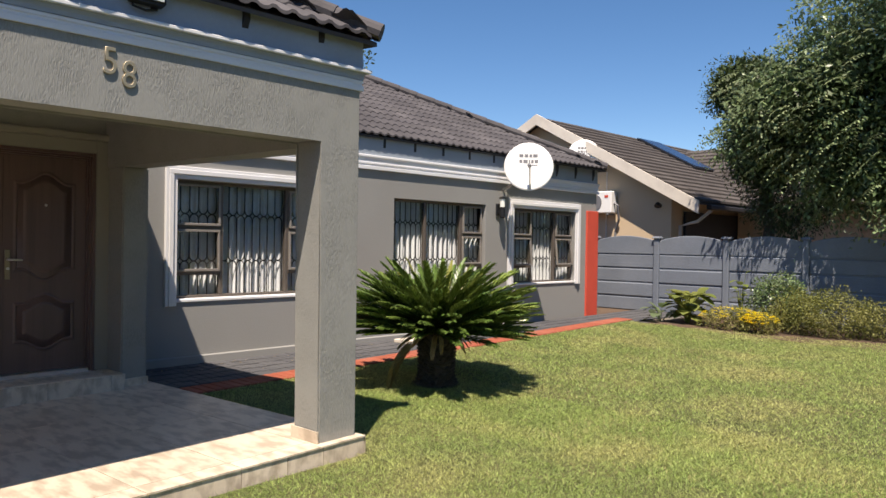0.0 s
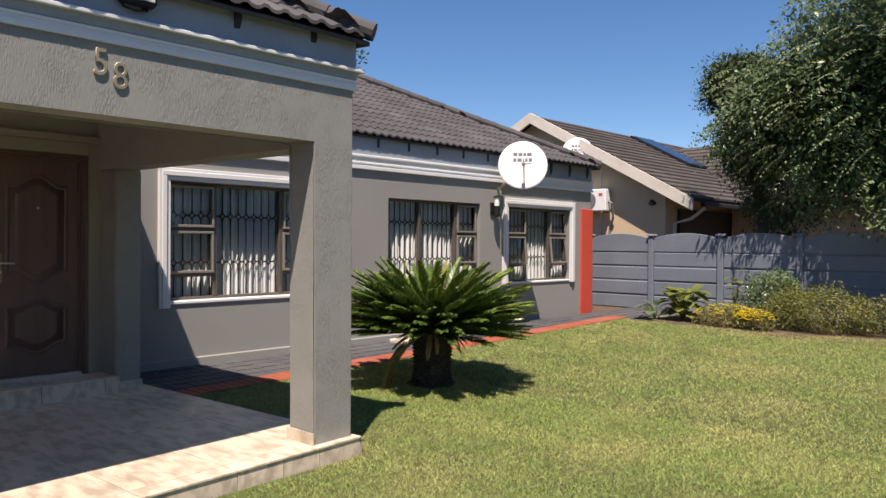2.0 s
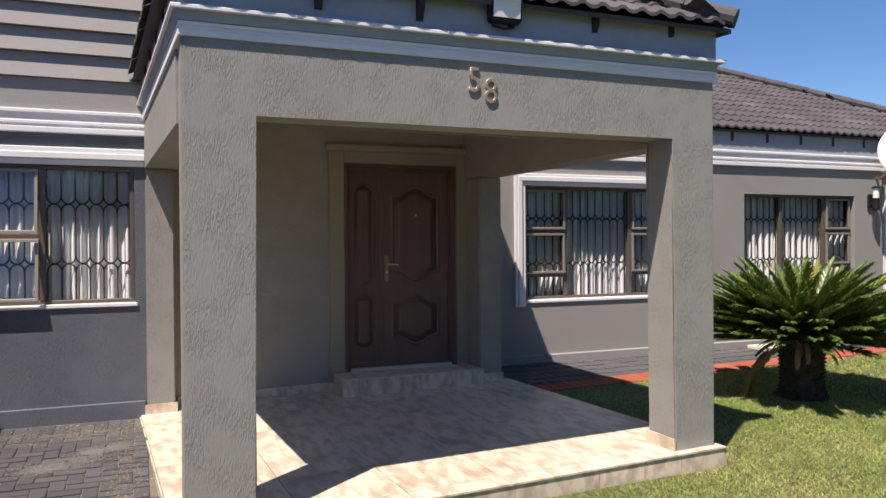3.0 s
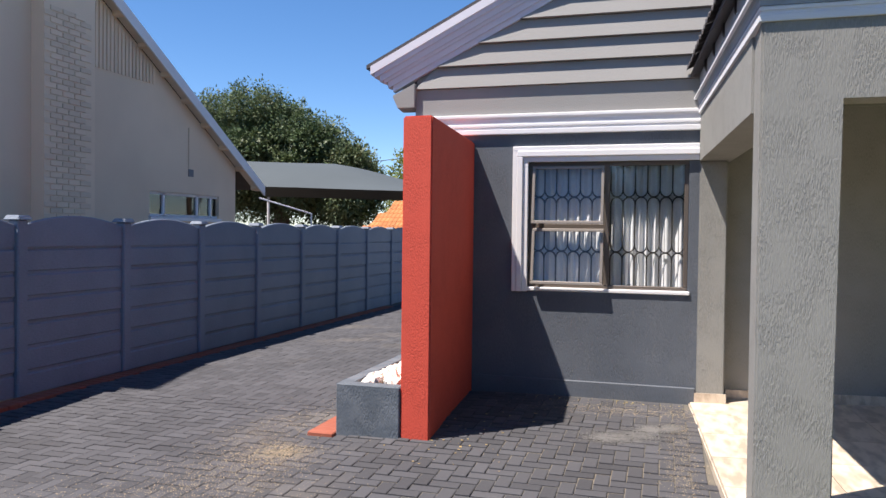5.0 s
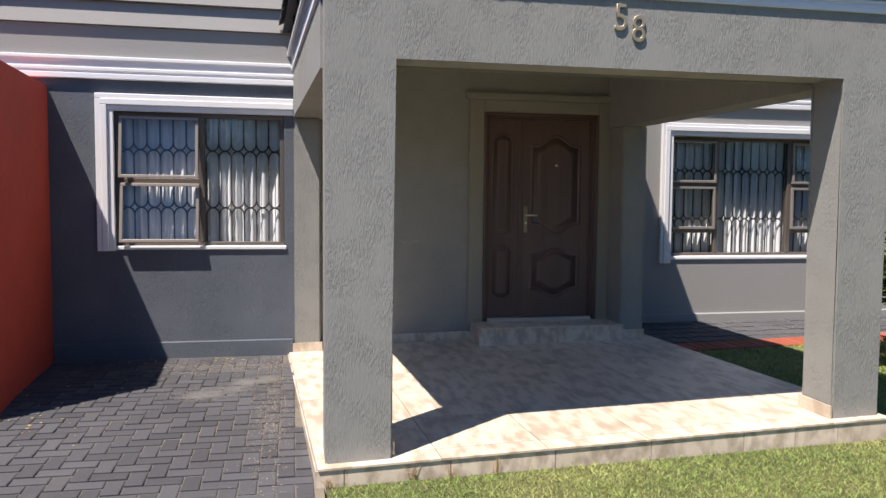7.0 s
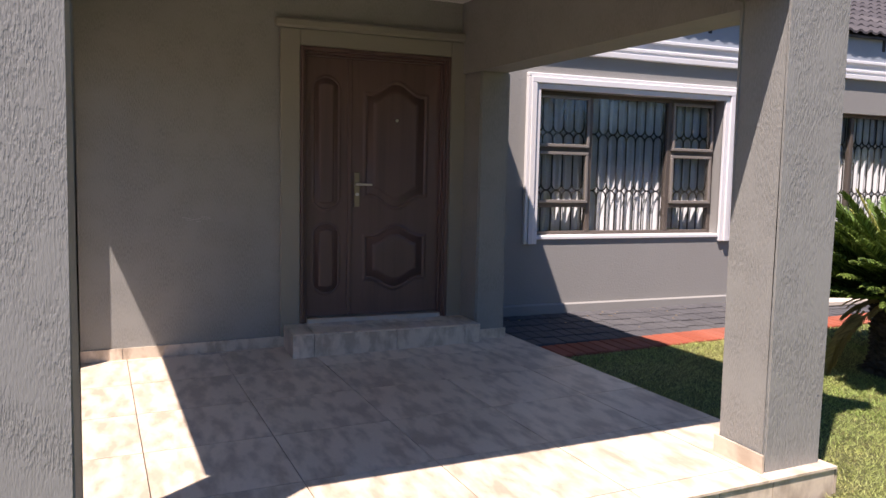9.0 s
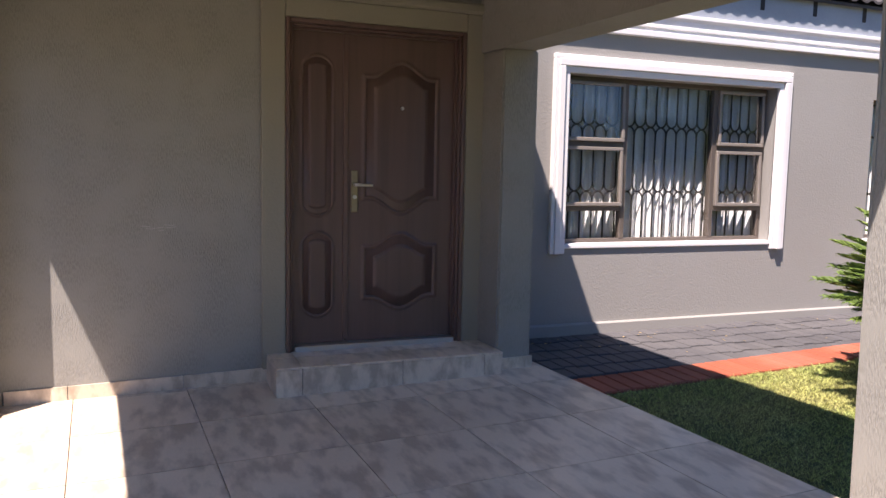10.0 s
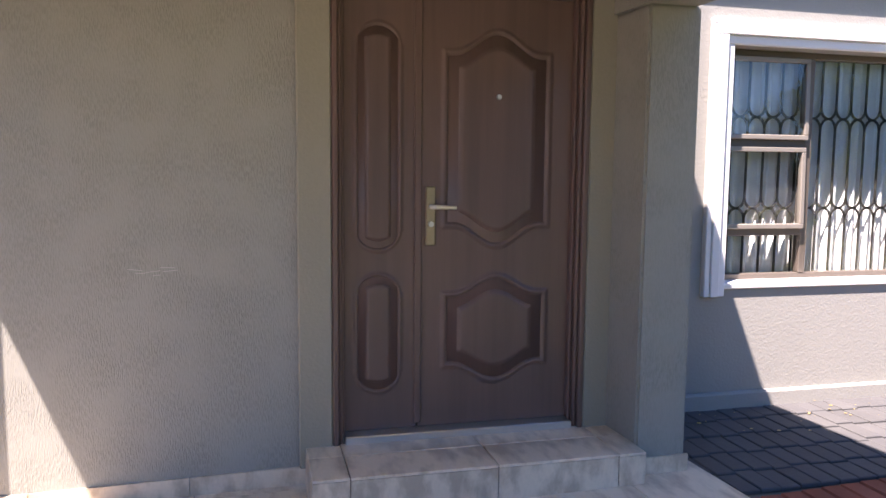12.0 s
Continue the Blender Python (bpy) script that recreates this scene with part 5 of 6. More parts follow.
def net_sheet():
    b = Build()
    n = 16
    for j in range(n + 1):
        for i in range(n + 1):
            s, t = i / n, j / n
            xx = -11.6 + 6.0 * s
            yy = 16.2 + 4.6 * t
            z = 2.62 + 0.86 * math.sin(math.pi * (0.06 + 0.94 * t)) * (1 - 0.75 * max(0.0, (s - 0.55) / 0.45) ** 1.3) - 0.16 * s - 0.10 * math.sin(math.pi * s) * (1 - t)
            b.v.append((xx, yy, z))
    w = n + 1
    b.f = [(j * w + i, j * w + i + 1, (j + 1) * w + i + 1, (j + 1) * w + i) for j in range(n) for i in range(n)]
    return b


part("net", net_sheet(), M_NET, net, "stretched grey shade net", True)
for x_, y_ in ((-5.62, 16.25), (-5.62, 20.7), (-11.5, 16.25), (-11.5, 20.7)):
    part("post", Build().tube([(x_, y_, -0.1), (x_, y_, 2.6)], 0.04, 8), M_WHITE, net)
gate = empty("drive_gate", (-5.9, 18.6, 0), "grey steel palisade gate at the end of the drive", "gate")
for k in range(10):
    part("bar", Build().cbox(-5.95 + k * 0.12, -5.91 + k * 0.12, 19.0, 19.03, -0.05, 1.55, 0.004), M_MARK, gate)
part("rail", Build().cbox(-5.96, -4.78, 19.03, 19.06, 0.2, 0.25, 0.004), M_MARK, gate)
part("rail", Build().cbox(-5.96, -4.78, 19.03, 19.06, 1.3, 1.35, 0.004), M_MARK, gate)

# orange-roofed house beyond
oh = empty("distant_house", (-9, 27, 0), "far house with an orange clay tile roof", "house")
part("wall", Build().box(-9.3, -6.0, 25.2, 30, 0, 1.75), M_BEIGE, oh)
oroof = part("roof", slab([(-10.05, 24.4, 1.6), (-5.6, 24.4, 1.6), (-7.2, 26.6, 2.9), (-9.1, 26.6, 2.9)], 0.05), M_ORANGE, oh)
roof_slope(oroof, (-10.05, 24.35, 1.62), 0, 4.2, 2.2, 0.6, lambda u, v: u > 0.45 * v and u < 4.2, M_ORANGE, limit=0)


# ---- plants ----
def leaf_cloud(centres, per, spread, size, mat, name, droop=0.2, narrow=0.45, up=0.35):
    """Small folded leaves scattered round twig centres."""
    c = np.repeat(np.asarray(centres), per, axis=0)
    n = len(c)
    d = rng.normal(0, 1, (n, 3))
    d /= np.linalg.norm(d, axis=1)[:, None]
    p = c + d * (spread * rng.uniform(0.15, 1.0, n) ** 0.6)[:, None]
    ax = d + rng.normal(0, 0.6, (n, 3)) + np.array([0, 0, -droop])
    ax /= np.linalg.norm(ax, axis=1)[:, None]
    nr = rng.normal(0, 1, (n, 3)) + np.array([0, 0, up * 4])
    sd = np.cross(ax, nr)
    sd /= np.linalg.norm(sd, axis=1)[:, None] + 1e-9
    L_ = (size * rng.uniform(0.6, 1.3, n))[:, None]
    q = np.empty((n, 4, 3))
    q[:, 0], q[:, 1], q[:, 2], q[:, 3] = p, p + ax * L_ * 0.5 + sd * L_ * narrow / 2, p + ax * L_, p + ax * L_ * 0.5 - sd * L_ * narrow / 2
    return quads_mesh(name, q, mat)


def blob_points(n, lobes):
    """Twig centres through the outer part of several rounded lobes (centre, radii)."""
    pts = []
    vol = np.array([r[0] * r[1] * r[2] for _, r in lobes]) ** 0.8
    share = vol / vol.sum()
    for (c, r), s in zip(lobes, share):
        k = int(n * s) + 1
        d = rng.normal(0, 1, (k, 3))
        d /= np.linalg.norm(d, axis=1)[:, None]
        rad = rng.uniform(0.35, 1.0, k) ** 0.5
        bumps = 1 + 0.12 * np.sin(5 * d[:, 0] + 3 * d[:, 2] + c[1]) + 0.1 * np.sin(7 * d[:, 1] - 4 * d[:, 2])
        pts.append(np.array(c) + d * np.array(r) * (rad * bumps)[:, None])
    return np.concatenate(pts)


def spray_cloud(lobes, n):
    """Feathered twigs that hang out of the crown: leaflets in pairs along a drooping stalk."""
    pts = blob_points(n, [(c, tuple(1.08 * v for v in r)) for c, r in lobes])
    n = len(pts)
    mid = np.mean([c for c, _ in lobes], axis=0)
    d = pts - mid + rng.normal(0, 0.5, (n, 3))
    d[:, 2] *= 0.4
    d /= np.linalg.norm(d, axis=1)[:, None]
    ln = rng.uniform(0.3, 0.75, n)[:, None]
    q = []
    for k in range(9):
        s = k / 9
        p = pts + d * ln * s + np.array([0, 0, -1.0]) * (ln * 0.55 * s * s)
        side = np.cross(d, np.array([0, 0, 1.0]))
        side /= np.linalg.norm(side, axis=1)[:, None] + 1e-9
        for sg in (-1, 1):
            ax = side * sg * 0.85 + d * 0.4 + np.array([0, 0, -0.45]) + rng.normal(0, 0.12, (n, 3))
            ax /= np.linalg.norm(ax, axis=1)[:, None]
            wv = np.cross(ax, np.array([0.1, 0.2, 1.0]))
            wv /= np.linalg.norm(wv, axis=1)[:, None] + 1e-9
            size = 0.125 * (1 - 0.35 * s) * rng.uniform(0.8, 1.15, n)[:, None]
            c = np.empty((n, 4, 3))
            c[:, 0], c[:, 1], c[:, 2], c[:, 3] = p, p + ax * size * 0.45 + wv * size * 0.16, p + ax * size, p + ax * size * 0.45 - wv * size * 0.16
            q.append(c)
    return quads_mesh("sprays", np.concatenate(q), M_LEAF_PALE)


def tree(base, lobes, twigs, per, spread, size, mat, trunk_r, label, trunk_top=None, limbs=7, droop=0.2, narrow=0.45, sprays=0, inner=0):
    t = empty("tree", base, label, "tree", "garden trees")
    b0 = Vector(base)
    top = Vector(trunk_top or (base[0], base[1], lobes[0][0][2]))
    tr = Build()
    mid = (b0 + top) / 2 + Vector((0.12, -0.1, 0))
    tr.tube([b0 - Vector((0, 0, 0.1)), b0 + Vector((0, 0, 0.15)), mid, top], [trunk_r * 1.5, trunk_r * 1.1, trunk_r * 0.8, trunk_r * 0.45], 9)
    part("trunk", tr, M_BARK, t, smooth=True)
    r = random.Random(int(base[0] * 10 + base[1]))
    for k in range(limbs):
        c, rad = lobes[k % len(lobes)]
        end = Vector(c) + Vector([r.uniform(-0.6, 0.6) * q for q in rad])
        a = b0.lerp(top, r.uniform(0.45, 0.95))
        part("limb", Build().tube([a, a.lerp(end, 0.5) + Vector((0, 0, 0.25)), end], [trunk_r * 0.5, trunk_r * 0.3, trunk_r * 0.1], 6), M_BARK, t, smooth=True)
    if sprays:
        # upper sprays only; crown highlights are put into their pale leaf colour
        part("sprays", (spray_cloud([q for q in lobes if q[0][2] > 3.0], sprays), (0, 0, 0)), M_LEAF_PALE, t, "drooping leaf sprays, highlights put into their pale colour")
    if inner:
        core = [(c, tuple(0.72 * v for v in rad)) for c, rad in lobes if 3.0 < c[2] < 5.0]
        # crown shade is put into the colour: inner leaves take the dark leaf material
        part("inner_foliage", (leaf_cloud(blob_points(inner, core), 30, 0.34, size * 1.5, M_LEAF_DARK, "inner_foliage", droop, 0.6), (0, 0, 0)), M_LEAF_DARK, t, "leaves inside the crown, shade put into their dark colour")
    part("crown", (leaf_cloud(blob_points(twigs, lobes), per, spread, size, mat, "crown", droop, narrow), (0, 0, 0)), mat, t)
    return t


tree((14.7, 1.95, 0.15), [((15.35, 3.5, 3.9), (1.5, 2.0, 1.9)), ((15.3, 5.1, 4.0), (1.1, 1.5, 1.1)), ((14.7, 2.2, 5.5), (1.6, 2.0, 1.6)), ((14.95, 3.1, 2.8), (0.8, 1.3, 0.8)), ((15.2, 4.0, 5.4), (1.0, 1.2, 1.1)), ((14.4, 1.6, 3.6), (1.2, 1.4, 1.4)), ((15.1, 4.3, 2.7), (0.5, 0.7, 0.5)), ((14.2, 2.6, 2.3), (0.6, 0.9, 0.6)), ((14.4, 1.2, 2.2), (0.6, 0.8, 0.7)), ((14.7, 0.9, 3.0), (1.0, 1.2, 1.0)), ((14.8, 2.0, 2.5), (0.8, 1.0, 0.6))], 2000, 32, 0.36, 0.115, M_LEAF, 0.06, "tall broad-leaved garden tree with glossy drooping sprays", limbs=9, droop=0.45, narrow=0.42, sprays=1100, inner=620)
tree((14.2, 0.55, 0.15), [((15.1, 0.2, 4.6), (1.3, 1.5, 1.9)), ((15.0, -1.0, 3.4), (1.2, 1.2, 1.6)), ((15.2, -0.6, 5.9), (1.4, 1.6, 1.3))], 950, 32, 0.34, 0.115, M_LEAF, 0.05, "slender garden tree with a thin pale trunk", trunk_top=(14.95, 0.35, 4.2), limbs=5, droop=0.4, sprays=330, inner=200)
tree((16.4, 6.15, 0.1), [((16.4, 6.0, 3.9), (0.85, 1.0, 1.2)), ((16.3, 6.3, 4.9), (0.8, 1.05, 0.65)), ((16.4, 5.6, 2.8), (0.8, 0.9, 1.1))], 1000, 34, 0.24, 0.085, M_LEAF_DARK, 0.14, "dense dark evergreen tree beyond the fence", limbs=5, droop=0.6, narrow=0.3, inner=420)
tree((17.2, -1.6, 0.1), [((17.2, -1.4, 3.6), (1.2, 1.4, 1.6)), ((17.4, -2.6, 4.6), (1.0, 1.2, 1.4))], 500, 28, 0.3, 0.11, M_LEAF_LIGHT, 0.12, "yellow-green tree beyond the fence", limbs=4)
tree((20.5, 1.6, 0.1), [((20.5, 1.2, 2.0), (1.2, 1.6, 0.9)), ((20.8, 0.0, 2.2), (1.2, 1.4, 1.0))], 350, 26, 0.3, 0.13, M_BUSH, 0.12, "rounded olive-green shrub tree beyond the fence", limbs=3)
tree((-15.3, 28.5, 0), [((-16.1, 28.5, 4.4), (2.6, 2.6, 2.5)), ((-13.6, 28.2, 3.9), (2.0, 2.2, 2.1)), ((-18.1, 28.6, 4.3), (1.9, 2.2, 2.2)), ((-11.8, 27.6, 3.2), (1.4, 1.7, 1.6)), ((-17.2, 27.4, 6.2), (1.3, 1.3, 1.0)), ((-15.5, 27.0, 6.5), (1.2, 1.2, 0.9)), ((-14.1, 27.0, 5.7), (1.1, 1.1, 0.9)), ((-12.8, 26.6, 4.9), (1.0, 1.1, 0.8)), ((-18.3, 27.0, 5.4), (1.0, 1.1, 0.9)), ((-15.1, 26.2, 4.7), (1.1, 1.0, 0.8)), ((-16.7, 26.2, 4.7), (1.1, 1.0, 0.9)), ((-13.4, 26.0, 3.8), (0.9, 0.9, 0.7)), ((-11.5, 26.6, 4.2), (0.8, 0.9, 0.7))], 3400, 40, 0.34, 0.135, M_LEAF_FAR, 0.4, "broad dark green tree beyond the drive", limbs=6, inner=2200)
tree((-10.6, 33, 0), [((-10.4, 33, 3.4), (1.8, 2.0, 1.8))], 260, 28, 0.45, 0.22, M_LEAF_LIGHT, 0.2, "yellow-green tree far down the drive", limbs=3)
tree((13.2, 16.5, 0), [((13.2, 16.5, 6.5), (0.8, 0.8, 0.75)), ((12.7, 16.5, 6.9), (0.4, 0.5, 0.4))], 90, 24, 0.3, 0.12, M_LEAF_FAR, 0.12, "treetop showing over the roof ridge", limbs=3)

for x_ in (-6.5, 1.5, 9.0, 16.5, 24.0):
    tree((x_, -14.5, 0), [((x_, -14.5, 3.6), (3.0, 1.8, 2.6)), ((x_ + 2.4, -14.8, 2.6), (2.2, 1.6, 2.2)), ((x_ - 2.2, -14.4, 2.2), (2.0, 1.5, 1.9))], 500, 26, 0.55, 0.24, M_LEAF_FAR, 0.22, "leafy garden tree mirrored in the window panes", limbs=4)


def shrub(name, lobes, twigs, per, spread, size, mat, label, category="shrub", narrow=0.45, group="flower bed plants"):
    c = lobes[0][0]
    t = empty(name, (c[0], c[1], gz(c[0], c[1])), label, category, group)
    r = random.Random(int(c[1] * 31))
    for k in range(14):
        q, rad = lobes[k % len(lobes)]
        e = Vector(q) + Vector([r.uniform(-0.7, 0.7) * v for v in rad])
        f = Vector((q[0] + r.uniform(-0.5, 0.5) * rad[0], q[1] + r.uniform(-0.5, 0.5) * rad[1], gz(q[0], q[1]) - 0.02))
        part("stem", Build().tube([f, f.lerp(e, 0.6) + Vector((0, 0, 0.05)), e], [0.008, 0.006, 0.003], 5), M_BARK, t)
    part("foliage", (leaf_cloud(blob_points(twigs, lobes), per, spread, size, mat, "foliage", 0.0, narrow), (0, 0, 0)), mat, t)
    return t


shrub("bush", [((13.95, 4.1, 0.46), (0.55, 0.75, 0.40)), ((14.1, 3.3, 0.40), (0.5, 0.5, 0.32)), ((13.8, 4.6, 0.45), (0.4, 0.45, 0.38))], 900, 14, 0.11, 0.045, M_BUSH, "airy olive-green flowering bush in the bed")
shrub("bush", [((14.4, 5.1, 0.60), (0.4, 0.5, 0.45))], 260, 16, 0.13, 0.07, M_LEAF, "dark green leafy bush at the fence")
# dark leaves carry the trees' shade in their colour
shrub("bush", [((14.2, 2.4, 0.42), (0.4, 0.5, 0.34)), ((14.4, 1.2, 0.35), (0.35, 0.5, 0.3))], 220, 16, 0.14, 0.08, M_LEAF_DARK, "low shaded bush under the trees, shade put into its dark leaves")
shrub("hedge", [((14.7, -0.9, 1.5), (0.6, 1.0, 0.8)), ((14.7, -1.9, 1.2), (0.6, 0.9, 0.9)), ((14.8, -0.3, 0.9), (0.5, 0.6, 0.6))], 520, 26, 0.24, 0.085, M_LEAF_LIGHT, "bright green climbing shrub over the fence", "shrub")
# dark backdrop below the canopy; its shade is put into the leaf colour
shrub("shade_shrub", [((14.7, 1.3, 1.0), (0.3, 0.8, 0.7)), ((14.75, 0.2, 1.1), (0.3, 0.9, 0.8)), ((14.7, -0.6, 0.8), (0.35, 0.7, 0.6))], 420, 24, 0.24, 0.10, M_LEAF_DARK, "creeper hanging on the shaded fence, shade put into its dark leaves", "shrub")
flowers = shrub("marigold_clump", [((13.35, 5.5, 0.30), (0.32, 0.52, 0.20)), ((13.3, 5.0, 0.28), (0.25, 0.3, 0.17))], 420, 10, 0.08, 0.045, M_BUSH, "yellow flowering marigold clump at the lawn edge", "flowers")


def petals(lobes, n):
    out_ = []
    for c, r in lobes:
        d = rng.normal(0, 1, (n, 3))
        d[:, 2] = np.abs(d[:, 2]) + 0.2
        d[:, 0] = d[:, 0] - 0.5
        d /= np.linalg.norm(d, axis=1)[:, None]
        out_.append(np.array(c) + d * np.array(r) * 1.08)
    p = np.concatenate(out_)
    k = 7
    a = np.linspace(0, 2 * np.pi, k, endpoint=False)
    q = np.empty((len(p) * k, 4, 3))
    for i, t in enumerate(a):
        for j, (dt, rr, h) in enumerate(((0, 0.0, 0.0), (-0.4, 0.022, 0.008), (0.0, 0.03, 0.004), (0.4, 0.022, 0.008))):
            q[i::k, j] = p + np.array([np.cos(t + dt) * rr, np.sin(t + dt) * rr, h])
    return quads_mesh("blossoms", q, M_YELLOW)


part("blossoms", (petals([((13.35, 5.5, 0.30), (0.32, 0.52, 0.20)), ((13.3, 5.0, 0.28), (0.25, 0.3, 0.17))], 130), (0, 0, 0)), M_YELLOW, flowers, "yellow blossoms")


def broad_leaf_plant(at, n, size, height, mat, label):
    """A clump of broad pointed leaves on arching stalks."""
    p = empty("broad_leaf_plant", at, label, "plant", "flower bed plants")
    r = random.Random(int(at[1] * 17))
    c = Vector(at)
    for k in range(n):
        a, out_ = r.uniform(0, 6.28), r.uniform(0.04, 0.24) * size / 0.3
        h = height * r.uniform(0.2, 1.0)
        d = Vector((math.cos(a), math.sin(a), 0))
        tip = c + d * out_ + Vector((0, 0, h))
        b = Build().tube([c + d * 0.02, c + d * out_ * 0.5 + Vector((0, 0, h * 0.7)), tip], [0.008, 0.006, 0.004], 5, cap=False)
        side = d.cross(Vector((0, 0, 1)))
        ln, w = size * r.uniform(0.7, 1.1), size * 0.40
        way = (d + Vector((0, 0, r.uniform(-0.2, 1.3)))).normalized()
        nv = len(b.v)
        m = 6
        for i in range(m + 1):
            s = i / m
            mid_ = tip + way * ln * s + Vector((0, 0, -0.35 * ln * s * s))
            ww = w * math.sin(math.pi * min(1, 0.08 + s * 0.92)) ** 0.7
            b.v += [tuple(mid_ - side * ww + Vector((0, 0, 0.15 * ww))), tuple(mid_), tuple(mid_ + side * ww + Vector((0, 0, 0.15 * ww)))]
        for i in range(m):
            o = nv + 3 * i
            b.f += [(o, o + 1, o + 4, o + 3), (o + 1, o + 2, o + 5, o + 4)]
        part("leaf", b, mat, p, smooth=True)


broad_leaf_plant((13.45, 6.35, gz(13.45, 6.35)), 48, 0.32, 0.55, M_LEAF_LIGHT, "broad-leaved canna clump at the end of the bed")
broad_leaf_plant((13.2, 6.75, gz(13.2, 6.75)), 14, 0.24, 0.28, M_LEAF, "low broad-leaved plant at the kerb end")
broad_leaf_plant((13.9, 2.75, gz(13.9, 2.75)), 12, 0.26, 0.32, M_LEAF_LIGHT, "low broad-leaved plant in the shaded bed")
broad_leaf_plant((14.0, 5.6, gz(14.0, 5.6)), 12, 0.16, 0.95, M_LEAF_LIGHT, "tall slender leafy plant in front of the fence")


# cycad
def frond_mesh(seed, mat, length, lift, bend, name="frond", leaflet=0.18):
    """An arching midrib with stiff paired leaflets; it grows along +x."""
    r = random.Random(seed)
    b = Build()
    n = 96
    pts = []
    for i in range(n + 1):
        s = i / n
        a = lift - bend * s
        pts.append((pts[-1] + Vector((math.cos(a), 0, math.sin(a))) * length / n) if pts else Vector((0, 0, 0)))
    b.tube(pts[::16] + [pts[-1]], [0.009 * (1 - 0.8 * k / 8) for k in range(len(pts[::16]) + 1)], 5)
    for i in range(6, n + 1):
        s = i / n
        d = (pts[i] - pts[i - 1]).normalized()
        up = Vector((-d.z, 0, d.x))
        ln = leaflet * math.sin(math.pi * (0.12 + 0.80 * s)) ** 0.7 * length / 1.1
        for sy in (-1, 1):
            way = (d * 0.92 + Vector((0, sy, 0)) * (0.52 + r.uniform(-0.12, 0.12)) + up * (0.24 + r.uniform(-0.16, 0.16))).normalized()
            w = d.cross(way).cross(way).normalized() * 0.0052
            p0, p1, p2 = pts[i], pts[i] + way * ln * 0.55, pts[i] + way * ln - Vector((0, 0, 0.02))
            b.add([p0 - w, p0 + w, p1 + w, p1 - w, p2], [(0, 1, 2, 3), (3, 2, 4)])
    return plain_mesh(name, b, mat)


CX, CY = 6.10, 5.62
cz = gz(CX, CY)
cycad = empty("cycad", (CX, CY, cz), "sago cycad with stiff dark fronds on a stout scaly trunk", "cycad")
tk = Build()
for k in range(16):
    z0 = cz - 0.03 + k * 0.036
    for j in range(16):
        a = 2 * math.pi * (j + 0.5 * (k % 2)) / 16 + 0.05 * math.sin(k * 3 + j)
        rad = 0.185 + 0.030 * (k / 15) ** 2 + 0.035 * max(0, 3 - k) / 3
        c, s_ = math.cos(a), math.sin(a)
        tk.add([(CX + c * rad * 0.8 - s_ * 0.045, CY + s_ * rad * 0.8 + c * 0.045, z0), (CX + c * rad * 0.8 + s_ * 0.045, CY + s_ * rad * 0.8 - c * 0.045, z0),
                (CX + c * (rad + 0.02) + s_ * 0.02, CY + s_ * (rad + 0.02) - c * 0.02, z0 + 0.05), (CX + c * (rad + 0.02) - s_ * 0.02, CY + s_ * (rad + 0.02) + c * 0.02, z0 + 0.05),
                (CX + c * rad * 0.7, CY + s_ * rad * 0.7, z0 + 0.07)], [(0, 1, 2, 3), (3, 2, 4), (0, 3, 4), (1, 4, 2)])
tk.tube([(CX, CY, cz - 0.05), (CX, CY, cz + 0.3), (CX, CY, cz + 0.60)], [0.19, 0.175, 0.17], 12)
part("trunk", tk, M_TRUNK, cycad)
FRONDS = [frond_mesh(k, M_CYCAD, ln, lift, bend, leaflet=0.175) for k, (ln, lift, bend) in enumerate(((0.94, 0.12, 0.12), (0.99, 0.28, 0.16), (1.00, 0.45, 0.20), (0.98, 0.61, 0.24), (0.92, 0.78, 0.28), (0.84, 1.02, 0.26)))]
# upright yellow fronds; sun on the crown top is put into their colour
TOP_FRONDS = [frond_mesh(9, M_CYCAD_YELLOW, 0.78, 1.05, 0.30, leaflet=0.13), frond_mesh(10, M_CYCAD_YELLOW, 0.86, 1.25, 0.20, leaflet=0.13)]
DRY = frond_mesh(12, M_CYCAD_DRY, 0.55, -0.75, 0.75, leaflet=0.22)
STUB = frond_mesh(13, M_CYCAD_DRY, 0.34, 0.0, 0.9, leaflet=0.16)
rc = random.Random(5)
for tier, me in enumerate(FRONDS):
    n = (44, 50, 50, 46, 36, 20)[tier]
    for k in range(n):
        a = 2 * math.pi * (k + 0.37 * tier) / n + rc.uniform(-0.12, 0.12)
        at = (CX + 0.08 * math.cos(a), CY + 0.08 * math.sin(a), cz + 0.54 + 0.018 * tier)
        piece("frond", me, cycad, at, Euler((rc.uniform(-0.3, 0.3), rc.uniform(-0.10, 0.10), a)).to_matrix().to_4x4() @ Matrix.Scale(rc.uniform(0.86, 1.08), 4))
for k in range(8):
    a = 2 * math.pi * k / 8 + rc.uniform(-0.3, 0.3)
    piece("frond", TOP_FRONDS[k % 2], cycad, (CX + 0.04 * math.cos(a), CY + 0.04 * math.sin(a), cz + 0.58), Euler((rc.uniform(-0.2, 0.2), 0, a)).to_matrix().to_4x4() @ Matrix.Scale(rc.uniform(0.8, 1.05), 4))
for k in range(15):
    a = 2 * math.pi * k / 15 + rc.uniform(-0.15, 0.15)
    piece("frond", STUB, cycad, (CX + 0.14 * math.cos(a), CY + 0.14 * math.sin(a), cz + 0.54), Euler((rc.uniform(-0.4, 0.4), rc.uniform(-0.2, 0.3), a)).to_matrix().to_4x4() @ Matrix.Scale(rc.uniform(0.7, 1.2), 4))
